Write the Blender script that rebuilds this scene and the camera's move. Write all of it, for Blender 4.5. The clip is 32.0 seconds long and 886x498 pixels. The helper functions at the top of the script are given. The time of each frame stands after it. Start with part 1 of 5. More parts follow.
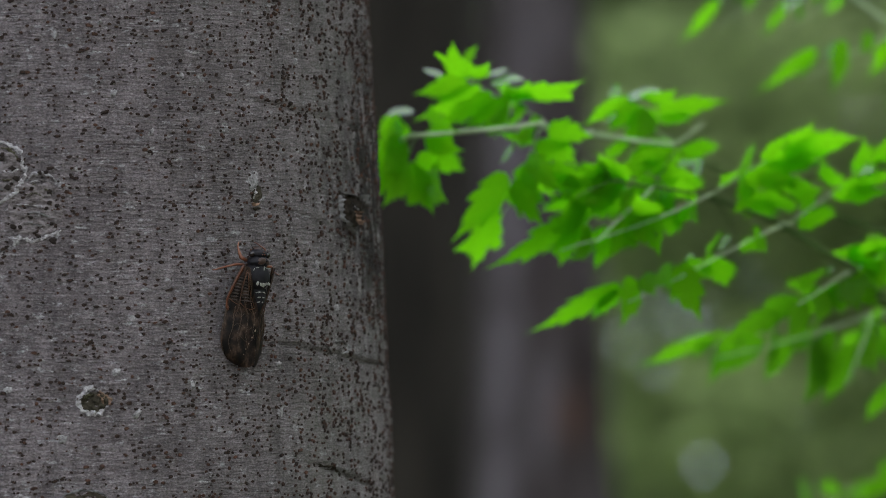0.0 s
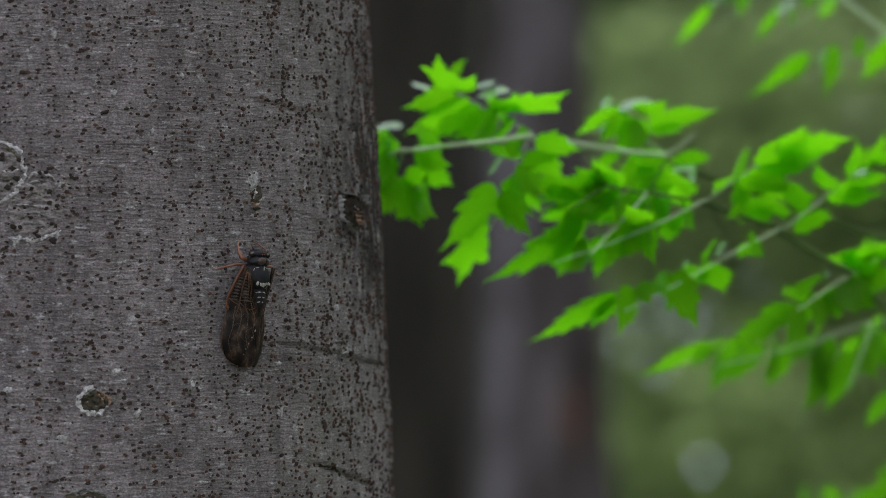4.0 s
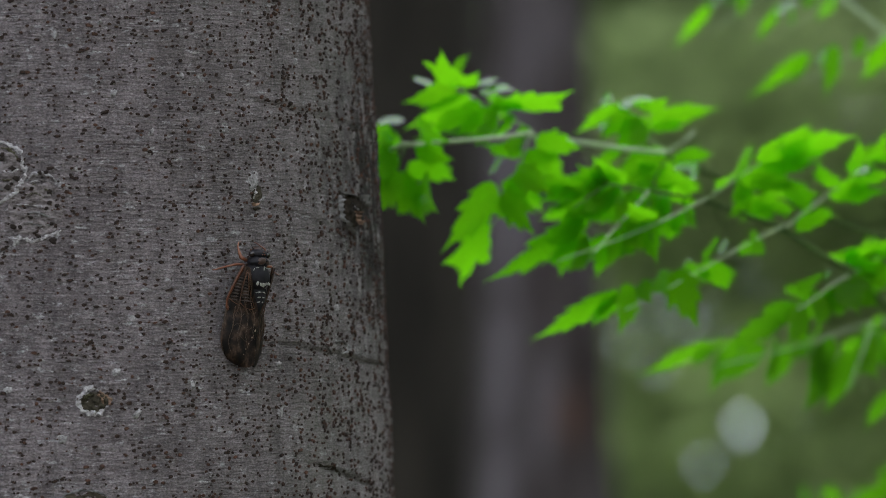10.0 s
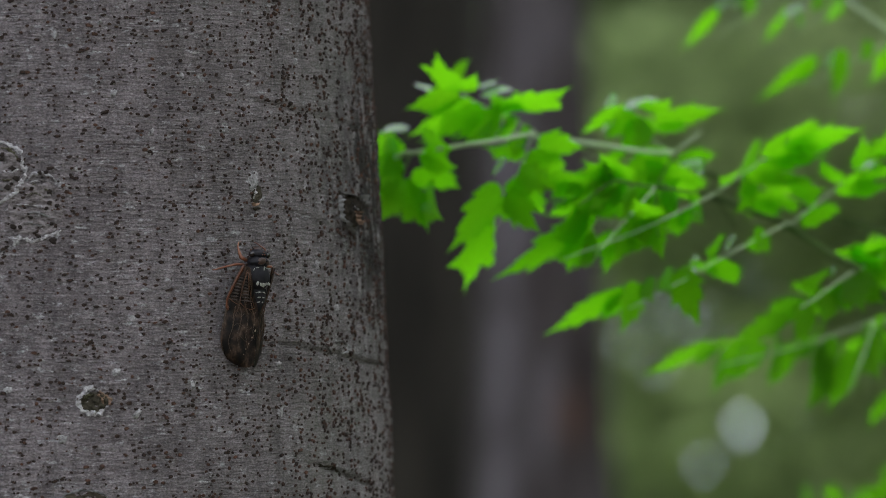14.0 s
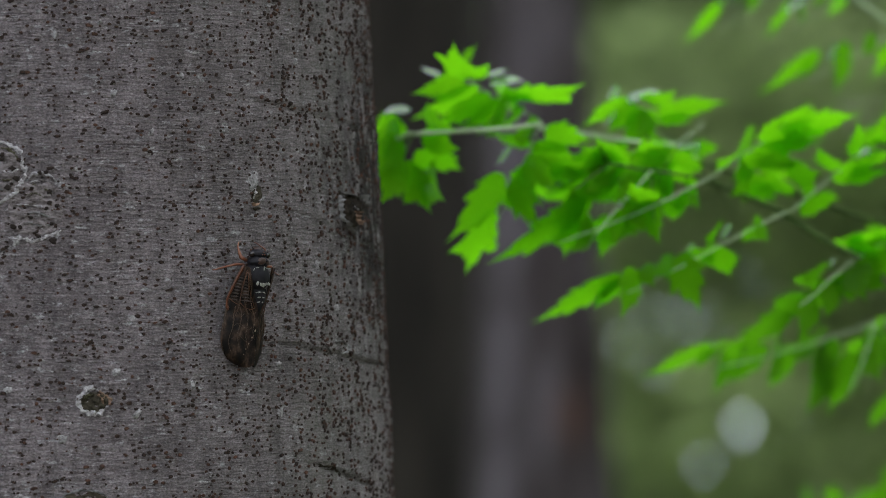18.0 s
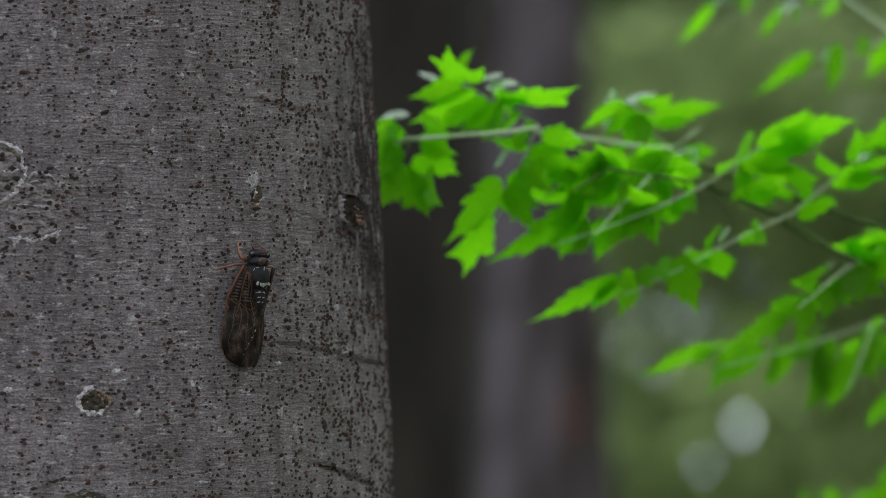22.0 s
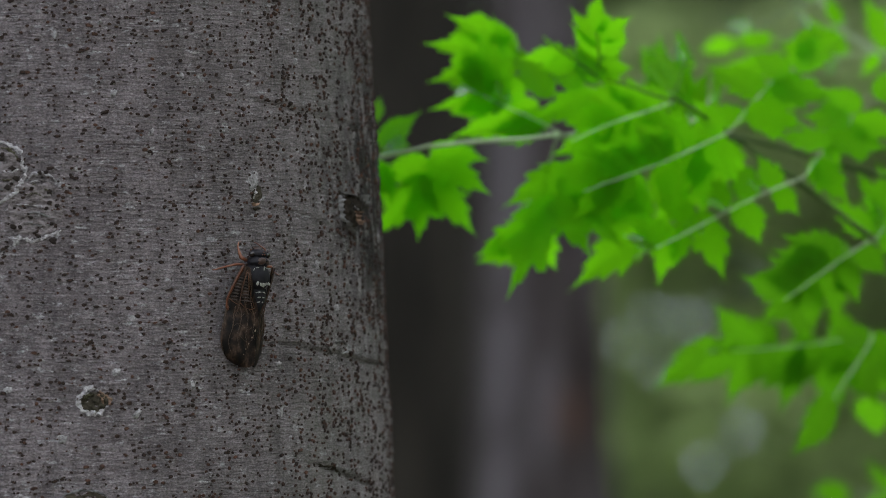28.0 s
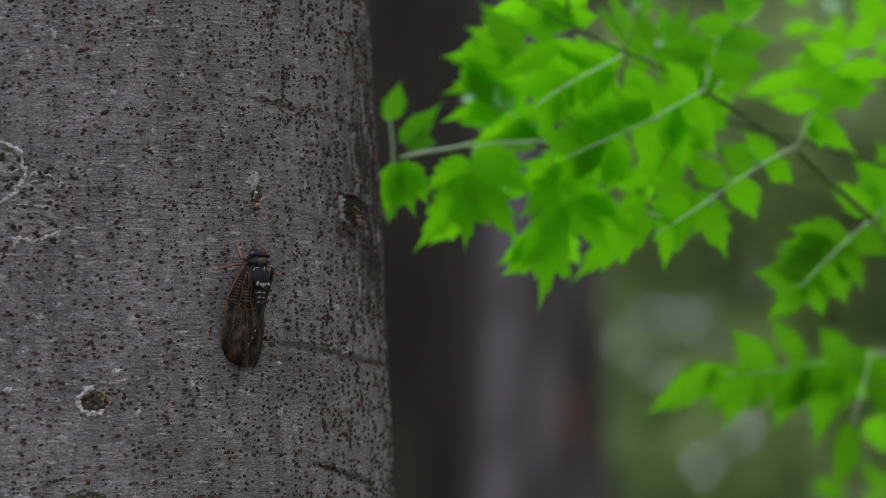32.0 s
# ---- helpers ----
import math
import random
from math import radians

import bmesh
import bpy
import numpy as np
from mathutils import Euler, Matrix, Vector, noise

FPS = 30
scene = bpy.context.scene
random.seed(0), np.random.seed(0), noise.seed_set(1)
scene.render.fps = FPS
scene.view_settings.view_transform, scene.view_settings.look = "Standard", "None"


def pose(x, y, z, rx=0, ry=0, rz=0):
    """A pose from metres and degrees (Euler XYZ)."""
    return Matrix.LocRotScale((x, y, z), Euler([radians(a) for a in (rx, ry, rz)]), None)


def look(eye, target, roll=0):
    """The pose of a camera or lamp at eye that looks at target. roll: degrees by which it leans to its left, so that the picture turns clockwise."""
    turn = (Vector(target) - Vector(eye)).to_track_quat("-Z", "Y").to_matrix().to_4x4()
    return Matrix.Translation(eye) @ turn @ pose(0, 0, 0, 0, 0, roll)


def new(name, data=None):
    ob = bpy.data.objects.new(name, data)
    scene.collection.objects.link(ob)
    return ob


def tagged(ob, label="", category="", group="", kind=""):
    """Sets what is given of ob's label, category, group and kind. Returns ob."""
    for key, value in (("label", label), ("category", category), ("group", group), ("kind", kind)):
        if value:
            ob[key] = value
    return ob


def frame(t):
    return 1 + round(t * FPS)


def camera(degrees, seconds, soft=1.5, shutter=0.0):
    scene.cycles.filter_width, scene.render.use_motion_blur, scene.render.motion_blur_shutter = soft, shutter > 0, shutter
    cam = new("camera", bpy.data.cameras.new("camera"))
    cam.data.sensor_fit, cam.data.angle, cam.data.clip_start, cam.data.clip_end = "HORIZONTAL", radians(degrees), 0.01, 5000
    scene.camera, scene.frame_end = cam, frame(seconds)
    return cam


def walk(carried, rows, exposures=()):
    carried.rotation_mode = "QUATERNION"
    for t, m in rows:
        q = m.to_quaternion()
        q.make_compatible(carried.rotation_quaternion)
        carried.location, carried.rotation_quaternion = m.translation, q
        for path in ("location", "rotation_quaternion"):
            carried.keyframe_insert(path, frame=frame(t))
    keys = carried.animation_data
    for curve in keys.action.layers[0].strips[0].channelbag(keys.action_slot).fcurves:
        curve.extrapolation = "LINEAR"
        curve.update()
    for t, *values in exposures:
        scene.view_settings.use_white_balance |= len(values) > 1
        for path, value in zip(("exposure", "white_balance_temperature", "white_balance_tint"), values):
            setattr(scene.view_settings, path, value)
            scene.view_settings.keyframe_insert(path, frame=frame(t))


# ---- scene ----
import collections

# the lens looks level along +y from 1.5 m above the ground; one metre ahead the picture is 2 * TAN metres wide
TAN = math.tan(radians(6.0))
EYE_Z = 1.5
cam = camera(12.0, 32.0, soft=0.9)
cam.data.dof.use_dof = True
cam.data.dof.focus_distance = 2.0
cam.data.dof.aperture_fstop = 5.9
cam.data.dof.aperture_blades = 0
VIEW = look((0, 0, EYE_Z), (0, 5, EYE_Z))
walk(cam, [(0.0, VIEW), (32.0, VIEW)], exposures=[(0.0, 1.26, 6500, 9), (32.0, 1.26, 6500, 9)])

# ---- light: an overcast forest, the brightest sky high above and behind the foliage ----
world = bpy.data.worlds.new("overcast_sky")
scene.world = world
world.use_nodes = True
wn = world.node_tree.nodes
sky = wn.new("ShaderNodeTexSky")
sky.sky_type, sky.sun_disc = "NISHITA", False
sky.sun_elevation, sky.sun_rotation = radians(72), radians(-31)
sky.air_density, sky.dust_density, sky.ozone_density = 1.0, 0.4, 1.0
veil = wn.new("ShaderNodeHueSaturation")
veil.inputs["Saturation"].default_value = 0.42
world.node_tree.links.new(sky.outputs[0], veil.inputs["Color"])
world.node_tree.links.new(veil.outputs[0], wn["Background"].inputs[0])
wn["Background"].inputs[1].default_value = 0.15
sun = new("sun", bpy.data.lights.new("sun", "SUN"))
sun.data.energy, sun.data.angle, sun.data.color = 0.9, radians(140), (1.0, 0.98, 0.95)
sun.matrix_world = look((3.0, -1.0, 6.6), (0, 0, 0))


# ---- materials ----
def nodes_of(name, rough=0.8, spec=0.3):
    m = bpy.data.materials.new(name)
    m.use_nodes = True
    nt = m.node_tree
    b = nt.nodes["Principled BSDF"]
    b.inputs["Roughness"].default_value = rough
    b.inputs["Specular IOR Level"].default_value = spec
    return m, nt, b


def tex(nt, kind, scale, stretch=(1, 1, 1), detail=4, rough=0.55, offset=(0, 0, 0)):
    tc, mp = nt.nodes.new("ShaderNodeTexCoord"), nt.nodes.new("ShaderNodeMapping")
    mp.inputs["Scale"].default_value, mp.inputs["Location"].default_value = stretch, offset
    nt.links.new(tc.outputs["Object"], mp.inputs[0])
    t = nt.nodes.new("ShaderNodeTex" + kind)
    t.inputs["Scale"].default_value = scale
    if kind == "Noise":
        t.inputs["Detail"].default_value, t.inputs["Roughness"].default_value = detail, rough
    nt.links.new(mp.outputs[0], t.inputs["Vector"])
    return t.outputs[0]


def ramp(nt, fac, *stops):
    r = nt.nodes.new("ShaderNodeValToRGB")
    while len(r.color_ramp.elements) < len(stops):
        r.color_ramp.elements.new(0.5)
    for e, (p, c) in zip(r.color_ramp.elements, stops):
        e.position = p
        e.color = (c, c, c, 1) if isinstance(c, (int, float)) else (*c, 1)
    nt.links.new(fac, r.inputs[0])
    return r.outputs[0]


def blend(nt, fac, a, b, mode="MIX"):
    m = nt.nodes.new("ShaderNodeMix")
    m.data_type, m.blend_type = "RGBA", mode
    for sock, v in ((m.inputs[0], fac), (m.inputs[6], a), (m.inputs[7], b)):
        if isinstance(v, bpy.types.NodeSocket):
            nt.links.new(v, sock)
        elif isinstance(v, tuple):
            sock.default_value = (*v, 1)
        else:
            sock.default_value = v
    return m.outputs[2]


def maths(nt, op, a, b):
    m = nt.nodes.new("ShaderNodeMath")
    m.operation = op
    for sock, v in zip(m.inputs, (a, b)):
        if isinstance(v, bpy.types.NodeSocket):
            nt.links.new(v, sock)
        else:
            sock.default_value = v
    return m.outputs[0]


def relief(nt, bsdf, height, strength, dist):
    bp = nt.nodes.new("ShaderNodeBump")
    bp.inputs["Strength"].default_value, bp.inputs["Distance"].default_value = strength, dist
    nt.links.new(height, bp.inputs["Height"])
    nt.links.new(bp.outputs[0], bsdf.inputs["Normal"])


def spot_distance(nt, centre, stretch):
    tc, mp, d = nt.nodes.new("ShaderNodeTexCoord"), nt.nodes.new("ShaderNodeVectorMath"), nt.nodes.new("ShaderNodeVectorMath")
    sc = nt.nodes.new("ShaderNodeVectorMath")
    mp.operation, sc.operation, d.operation = "SUBTRACT", "MULTIPLY", "LENGTH"
    mp.inputs[1].default_value, sc.inputs[1].default_value = centre, stretch
    nt.links.new(tc.outputs["Object"], mp.inputs[0])
    nt.links.new(mp.outputs[0], sc.inputs[0])
    nt.links.new(sc.outputs[0], d.inputs[0])
    return d.outputs["Value"]


def mat_smooth_bark():
    m, nt, b = nodes_of("grey_bark", 0.9, 0.12)
    band = tex(nt, "Noise", 9, (14, 14, 90), 6, 0.65)
    line = tex(nt, "Noise", 10, (5, 5, 130), 5, 0.65, (1, 2, 3))
    fleck = tex(nt, "Noise", 26, (8, 8, 26), 5, 0.7, (5, 0, 2))
    grit = tex(nt, "Noise", 900, (1, 1, 1.5), 3, 0.7)
    blot = tex(nt, "Noise", 24, (1, 1, 0.7), 5, 0.6)
    patch = tex(nt, "Noise", 7, (1, 1, 0.6), 3, 0.5, (3, 1, 0))
    streak = tex(nt, "Noise", 30, (6, 6, 0.7), 4, 0.6)
    specks = tex(nt, "Noise", 430, (1, 1, 1), 2, 0.5)
    base = ramp(nt, band, (0.32, (0.133, 0.112, 0.114)), (0.5, (0.184, 0.158, 0.162)), (0.68, (0.252, 0.219, 0.224)))
    base = blend(nt, 0.8, base, ramp(nt, blot, (0.3, 0.6), (0.5, 0.98), (0.7, 1.25)), "MULTIPLY")
    base = blend(nt, ramp(nt, line, (0.32, 0.32), (0.42, 0.0)), base, (0.085, 0.078, 0.075))
    base = blend(nt, ramp(nt, line, (0.58, 0.0), (0.68, 0.36)), base, (0.37, 0.345, 0.35))
    base = blend(nt, ramp(nt, fleck, (0.575, 0.0), (0.68, 0.85)), base, (0.4, 0.38, 0.385))
    base = blend(nt, maths(nt, "MULTIPLY", ramp(nt, streak, (0.5, 0.0), (0.6, 0.45)), ramp(nt, patch, (0.45, 0.0), (0.58, 0.9))), base, (0.085, 0.078, 0.073))
    chips = tex(nt, "Noise", 120, (1.0, 1.0, 2.3), 4, 0.7, (9, 4, 6))
    base = blend(nt, ramp(nt, chips, (0.6, 0.0), (0.66, 0.75)), base, (0.42, 0.41, 0.415))
    base = blend(nt, ramp(nt, specks, (0.63, 0.0), (0.68, 0.5)), base, (0.07, 0.055, 0.046))
    base = blend(nt, 0.5, base, ramp(nt, tex(nt, "Noise", 60, (2.4, 2.4, 0.7), 5, 0.65, (4, 4, 1)), (0.34, 0.55), (0.5, 1.0), (0.66, 1.35)), "MULTIPLY")
    base = blend(nt, 0.8, base, ramp(nt, grit, (0.32, 0.4), (0.5, 0.98), (0.68, 1.7)), "MULTIPLY")
    # pale weathered flakes down the side away from the insect
    side = ramp(nt, maths(nt, "ADD", spot_distance(nt, (0.16, -0.065, 1.47), (1.0, 1.0, 0.22)), maths(nt, "MULTIPLY", blot, 0.03)), (0.03, 1.0), (0.056, 0.0))
    flakes = ramp(nt, tex(nt, "Noise", 105, (2.2, 2.2, 0.75), 4, 0.6, (7, 3, 1)), (0.52, 0.0), (0.6, 0.65))
    base = blend(nt, maths(nt, "MULTIPLY", side, flakes), base, (0.33, 0.315, 0.31))
    # a thin film of green algae down one side
    pos = nt.nodes.new("ShaderNodeSeparateXYZ")
    nt.links.new(nt.nodes.new("ShaderNodeTexCoord").outputs["Object"], pos.inputs[0])
    film = maths(nt, "ADD", pos.outputs["X"], maths(nt, "MULTIPLY", patch, 0.12))
    base = blend(nt, ramp(nt, film, (0.1, 0.0), (0.22, 0.16)), base, (0.19, 0.2, 0.168))
    # a damp dark stain with broken edges round the knot
    near = maths(nt, "ADD", spot_distance(nt, (0.1713, -0.036, 1.525), (1.0, 1.0, 0.62)), maths(nt, "MULTIPLY", blot, 0.03))
    stain = maths(nt, "MULTIPLY", ramp(nt, near, (0.038, 1.0), (0.075, 0.0)), ramp(nt, tex(nt, "Noise", 110, (1.6, 1.6, 0.6), 4, 0.6, (2, 2, 2)), (0.49, 1.0), (0.62, 0.0)))
    base = blend(nt, stain, base, (0.03, 0.027, 0.024))
    base = blend(nt, ramp(nt, patch, (0.6, 0.0), (0.8, 0.3)), base, (0.2, 0.215, 0.17))
    nt.links.new(base, b.inputs["Base Color"])
    h = blend(nt, 0.4, ramp(nt, band, (0.3, 0.0), (0.7, 1.0)), ramp(nt, line, (0.3, 0.0), (0.5, 1.0)))
    relief(nt, b, blend(nt, 0.35, h, ramp(nt, fleck, (0.5, 0.0), (0.65, 1.0))), 0.95, 0.0016)
    return m


def mat_plain(name, dark, light, scale, rough=0.7, spec=0.3, stretch=(1, 1, 1), bump=0.5, dist=0.0004, spread=True):
    m, nt, b = nodes_of(name, rough, spec)
    n = tex(nt, "Noise", scale, stretch, 5, 0.6)
    col = ramp(nt, n, (0.3, dark), (0.7, light))
    if spread:
        g = nt.nodes.new("ShaderNodeObjectInfo")
        col = blend(nt, 0.5, col, ramp(nt, g.outputs["Random"], (0.0, 0.65), (1.0, 1.25)), "MULTIPLY")
    nt.links.new(col, b.inputs["Base Color"])
    if bump:
        relief(nt, b, n, bump, dist)
    return m


def mat_lenticel(slit=False):
    m, nt, b = nodes_of("lenticel_slit" if slit else "corky_lenticel", 0.9, 0.15)
    g = nt.nodes.new("ShaderNodeNewGeometry")
    n = tex(nt, "Noise", 700, (1, 1, 1), 3, 0.6)
    if slit:
        col = ramp(nt, g.outputs["Random Per Island"], (0.0, (0.1, 0.052, 0.036)), (0.35, (0.03, 0.021, 0.018)), (0.6, (0.06, 0.034, 0.026)), (0.8, (0.022, 0.017, 0.015)), (1.0, (0.14, 0.07, 0.048)))
    else:
        col = ramp(nt, g.outputs["Random Per Island"], (0.0, (0.08, 0.042, 0.031)), (0.3, (0.046, 0.03, 0.024)), (0.6, (0.03, 0.023, 0.02)), (0.85, (0.06, 0.036, 0.028)), (1.0, (0.11, 0.056, 0.038)))
    col = blend(nt, ramp(nt, n, (0.46, 0.0), (0.64, 0.7)), col, (0.02, 0.016, 0.014))
    nt.links.new(col, b.inputs["Base Color"])
    relief(nt, b, n, 0.6, 0.0004)
    return m


def mat_leaf(name, dark, light, through_light, gloss=0.32, share=0.5, island=False):
    m, nt, b = nodes_of(name, gloss, 0.08)
    if island:
        r = nt.nodes.new("ShaderNodeNewGeometry").outputs["Random Per Island"]
    else:
        r = nt.nodes.new("ShaderNodeObjectInfo").outputs["Random"]
    n = tex(nt, "Noise", 90, (1, 1, 1), 4, 0.6)
    vein = tex(nt, "Noise", 500, (1, 0.25, 1), 2, 0.5)
    col = blend(nt, r, dark, light)
    col = blend(nt, 0.6, col, ramp(nt, n, (0.3, 0.7), (0.7, 1.15)), "MULTIPLY")
    if island:
        n = tex(nt, "Noise", 1.7, (1, 1, 1), 3, 0.6)
        col = blend(nt, 0.9, col, ramp(nt, n, (0.36, 0.62), (0.62, 1.35)), "MULTIPLY")
    nt.links.new(col, b.inputs["Base Color"])
    relief(nt, b, vein, 0.25, 0.0005)
    tr = nt.nodes.new("ShaderNodeBsdfTranslucent")
    glow = blend(nt, 0.7, through_light, (ramp(nt, r, (0.0, 0.45), (0.8, 0.95), (1.0, 2.3)) if island else ramp(nt, r, (0.0, 0.72), (1.0, 1.1))), "MULTIPLY")
    nt.links.new(blend(nt, 0.9 if island else 0.5, glow, ramp(nt, n, (0.36, 0.62), (0.62, 1.35)) if island else ramp(nt, n, (0.3, 0.75), (0.7, 1.1)), "MULTIPLY"), tr.inputs["Color"])
    mix = nt.nodes.new("ShaderNodeMixShader")
    mix.inputs[0].default_value = share
    nt.links.new(b.outputs[0], mix.inputs[1])
    nt.links.new(tr.outputs[0], mix.inputs[2])
    nt.links.new(mix.outputs[0], nt.nodes["Material Output"].inputs["Surface"])
    return m


def mat_far_bark(name, dark, mid, light, offset, rust=None, pale=None):
    m, nt, b = nodes_of(name, 0.9, 0.2)
    big = tex(nt, "Noise", 6, (3.0, 3.0, 0.5), 5, 0.6, offset)
    grain = tex(nt, "Noise", 40, (3, 3, 0.5), 5, 0.65)
    col = ramp(nt, big, (0.35, dark), (0.5, mid), (0.65, light))
    col = blend(nt, 0.7, col, ramp(nt, grain, (0.3, 0.6), (0.7, 1.2)), "MULTIPLY")
    if rust:
        near = maths(nt, "ADD", spot_distance(nt, rust, (1.0, 1.0, 0.6)), maths(nt, "MULTIPLY", grain, 0.03))
        col = blend(nt, ramp(nt, near, (0.03, 0.55), (0.055, 0.0)), col, (0.12, 0.06, 0.04))
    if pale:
        # light from the left painted into the bark as a slanting, ragged-edged pale band
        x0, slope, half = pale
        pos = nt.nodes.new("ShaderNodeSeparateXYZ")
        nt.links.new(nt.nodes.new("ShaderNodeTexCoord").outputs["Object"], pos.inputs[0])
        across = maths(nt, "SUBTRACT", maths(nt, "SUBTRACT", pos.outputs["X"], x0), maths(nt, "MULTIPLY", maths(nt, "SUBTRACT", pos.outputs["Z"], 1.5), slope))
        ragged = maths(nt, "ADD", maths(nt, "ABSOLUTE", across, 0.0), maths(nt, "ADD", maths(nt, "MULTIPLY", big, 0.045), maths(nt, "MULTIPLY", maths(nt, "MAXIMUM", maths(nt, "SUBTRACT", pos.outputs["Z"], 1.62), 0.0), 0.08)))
        lit_band = maths(nt, "MULTIPLY", ramp(nt, ragged, (half, 0.9), (half + 0.03, 0.0)), ramp(nt, tex(nt, "Noise", 9, (2.0, 2.0, 0.8), 3, 0.6, (5, 1, 2)), (0.38, 0.25), (0.55, 1.0)))
        col = blend(nt, lit_band, col, light)
    nt.links.new(col, b.inputs["Base Color"])
    relief(nt, b, grain, 0.8, 0.01)
    return m


def mat_wing():
    m, nt, b = nodes_of("mottled_brown_wing", 0.55, 0.16)
    blot = tex(nt, "Noise", 210, (1.3, 0.7, 1), 5, 0.62)
    band = tex(nt, "Wave", 210, (0.25, 1, 0.25))
    col = ramp(nt, blot, (0.4, (0.0025, 0.0018, 0.0015)), (0.49, (0.01, 0.006, 0.004)), (0.58, (0.035, 0.021, 0.014)), (0.68, (0.085, 0.057, 0.041)))
    pos = nt.nodes.new("ShaderNodeSeparateXYZ")
    nt.links.new(nt.nodes.new("ShaderNodeTexCoord").outputs["Object"], pos.inputs[0])
    # the clearer skin near the tip
    tip = maths(nt, "ADD", maths(nt, "MULTIPLY", pos.outputs["Y"], -40.0), maths(nt, "MULTIPLY", blot, 0.6))
    col = blend(nt, ramp(nt, tip, (1.2, 0.0), (1.5, 0.55)), col, (0.05, 0.036, 0.028))
    col = blend(nt, 0.3, col, ramp(nt, band, (0.3, 0.5), (0.8, 1.5)), "MULTIPLY")
    nt.links.new(col, b.inputs["Base Color"])
    relief(nt, b, blot, 0.4, 0.0004)
    return m


BARK = mat_smooth_bark()
LENTICEL = mat_lenticel()
SLIT = mat_lenticel(True)
SCAR_CORE = mat_plain("dark_scar_wood", (0.012, 0.011, 0.008), (0.085, 0.072, 0.05), 230, 0.9, 0.2, (1, 1, 2.5), 0.9, 0.001)
SCAR_GREY = mat_plain("grey_scar_bark", (0.1, 0.098, 0.095), (0.27, 0.265, 0.26), 200, 0.9, 0.2, (1, 1, 3), 0.9, 0.001)
SCAR_MOSS = mat_plain("rough_mossy_bark", (0.055, 0.043, 0.038), (0.34, 0.3, 0.305), 300, 0.95, 0.1, (1, 1, 2.2), 1.0, 0.0018)
SCAR_PALE = mat_plain("whitish_flaking_bark", (0.17, 0.155, 0.155), (0.64, 0.61, 0.625), 620, 0.95, 0.1, (1, 1, 1.6), 0.9, 0.0008)
SCAR_OLIVE = mat_plain("olive_mossy_bark", (0.028, 0.027, 0.015), (0.1, 0.095, 0.055), 380, 0.95, 0.1, (1, 1, 1), 0.9, 0.001)
SCAR_DARK = mat_plain("dark_cracked_bark", (0.04, 0.034, 0.03), (0.17, 0.16, 0.15), 200, 0.95, 0.1, (1, 1, 0.7), 1.0, 0.0014)
KNOT_DARK = mat_plain("rotten_knot_wood", (0.006, 0.005, 0.004), (0.04, 0.031, 0.022), 260, 0.95, 0.1, (1, 1, 0.7), 0.9, 0.001)
SCAR_TAN = mat_plain("bare_tan_wood", (0.12, 0.07, 0.045), (0.33, 0.22, 0.16), 240, 0.85, 0.2, (1, 1, 0.6), 0.9, 0.001)
LICHEN = mat_plain("pale_lichen", (0.06, 0.055, 0.05), (0.5, 0.48, 0.48), 560, 0.95, 0.1, (1, 1, 1), 0.9, 0.0008)
LEAF = mat_leaf("fresh_green_leaf", (0.0878, 0.27, 0.00499), (0.112, 0.339, 0.00598), (0.242, 0.798, 0.00712), 0.5, 0.63)
# darker copy of the fresh leaf, shade from leaves above put in its colour
SHADED_LEAF = mat_leaf("shaded_green_leaf", (0.06, 0.186, 0.0053), (0.086, 0.25, 0.0064), (0.174, 0.575, 0.0084), 0.5, 0.58)
WAXY_LEAF = mat_leaf("waxy_leaf_face", (0.07, 0.22, 0.007), (0.09, 0.28, 0.009), (0.2, 0.68, 0.009), 0.22, 0.5)
WAXY_LEAF.node_tree.nodes["Principled BSDF"].inputs["Specular IOR Level"].default_value = 1.0
WAXY_LEAF.node_tree.nodes["Principled BSDF"].inputs["Coat Weight"].default_value = 1.0
WAXY_LEAF.node_tree.nodes["Principled BSDF"].inputs["IOR"].default_value = 1.8
WAXY_LEAF.node_tree.nodes["Principled BSDF"].inputs["Coat Roughness"].default_value = 0.2
PETIOLE = mat_plain("pale_green_stem", (0.27, 0.4, 0.18), (0.44, 0.57, 0.33), 60, 0.4, 0.5, (1, 1, 1), 0.2)
TWIG = mat_plain("dull_green_twig", (0.035, 0.065, 0.014), (0.07, 0.115, 0.028), 50, 0.7, 0.12, (1, 1, 1), 0.3)
FAR_LEAF = mat_leaf("shrub_leaf", (0.0696, 0.102, 0.0394), (0.13, 0.183, 0.0696), (0.284, 0.412, 0.157), 0.5, 0.66, True)
# darkened shrub leaf for the rear shrubs, canopy shade put in its colour
SHADED_SHRUB_LEAF = mat_leaf("shaded_shrub_leaf", (0.065, 0.0882, 0.0418), (0.116, 0.151, 0.0719), (0.249, 0.331, 0.157), 0.5, 0.62, True)
OLIVE_LEAF = mat_leaf("olive_shrub_leaf", (0.0762, 0.103, 0.0404), (0.137, 0.18, 0.0695), (0.308, 0.404, 0.156), 0.5, 0.66, True)
# brightened copy of the olive leaf, stronger light put in its colour
LIT_LOW_LEAF = mat_leaf("lit_low_shrub_leaf", (0.0907, 0.123, 0.0481), (0.163, 0.214, 0.0827), (0.367, 0.481, 0.186), 0.5, 0.66, True)
DARK_BARK = mat_far_bark("dark_furrowed_bark", (0.02, 0.017, 0.014), (0.031, 0.027, 0.022), (0.05, 0.043, 0.035), (0, 0, 0))
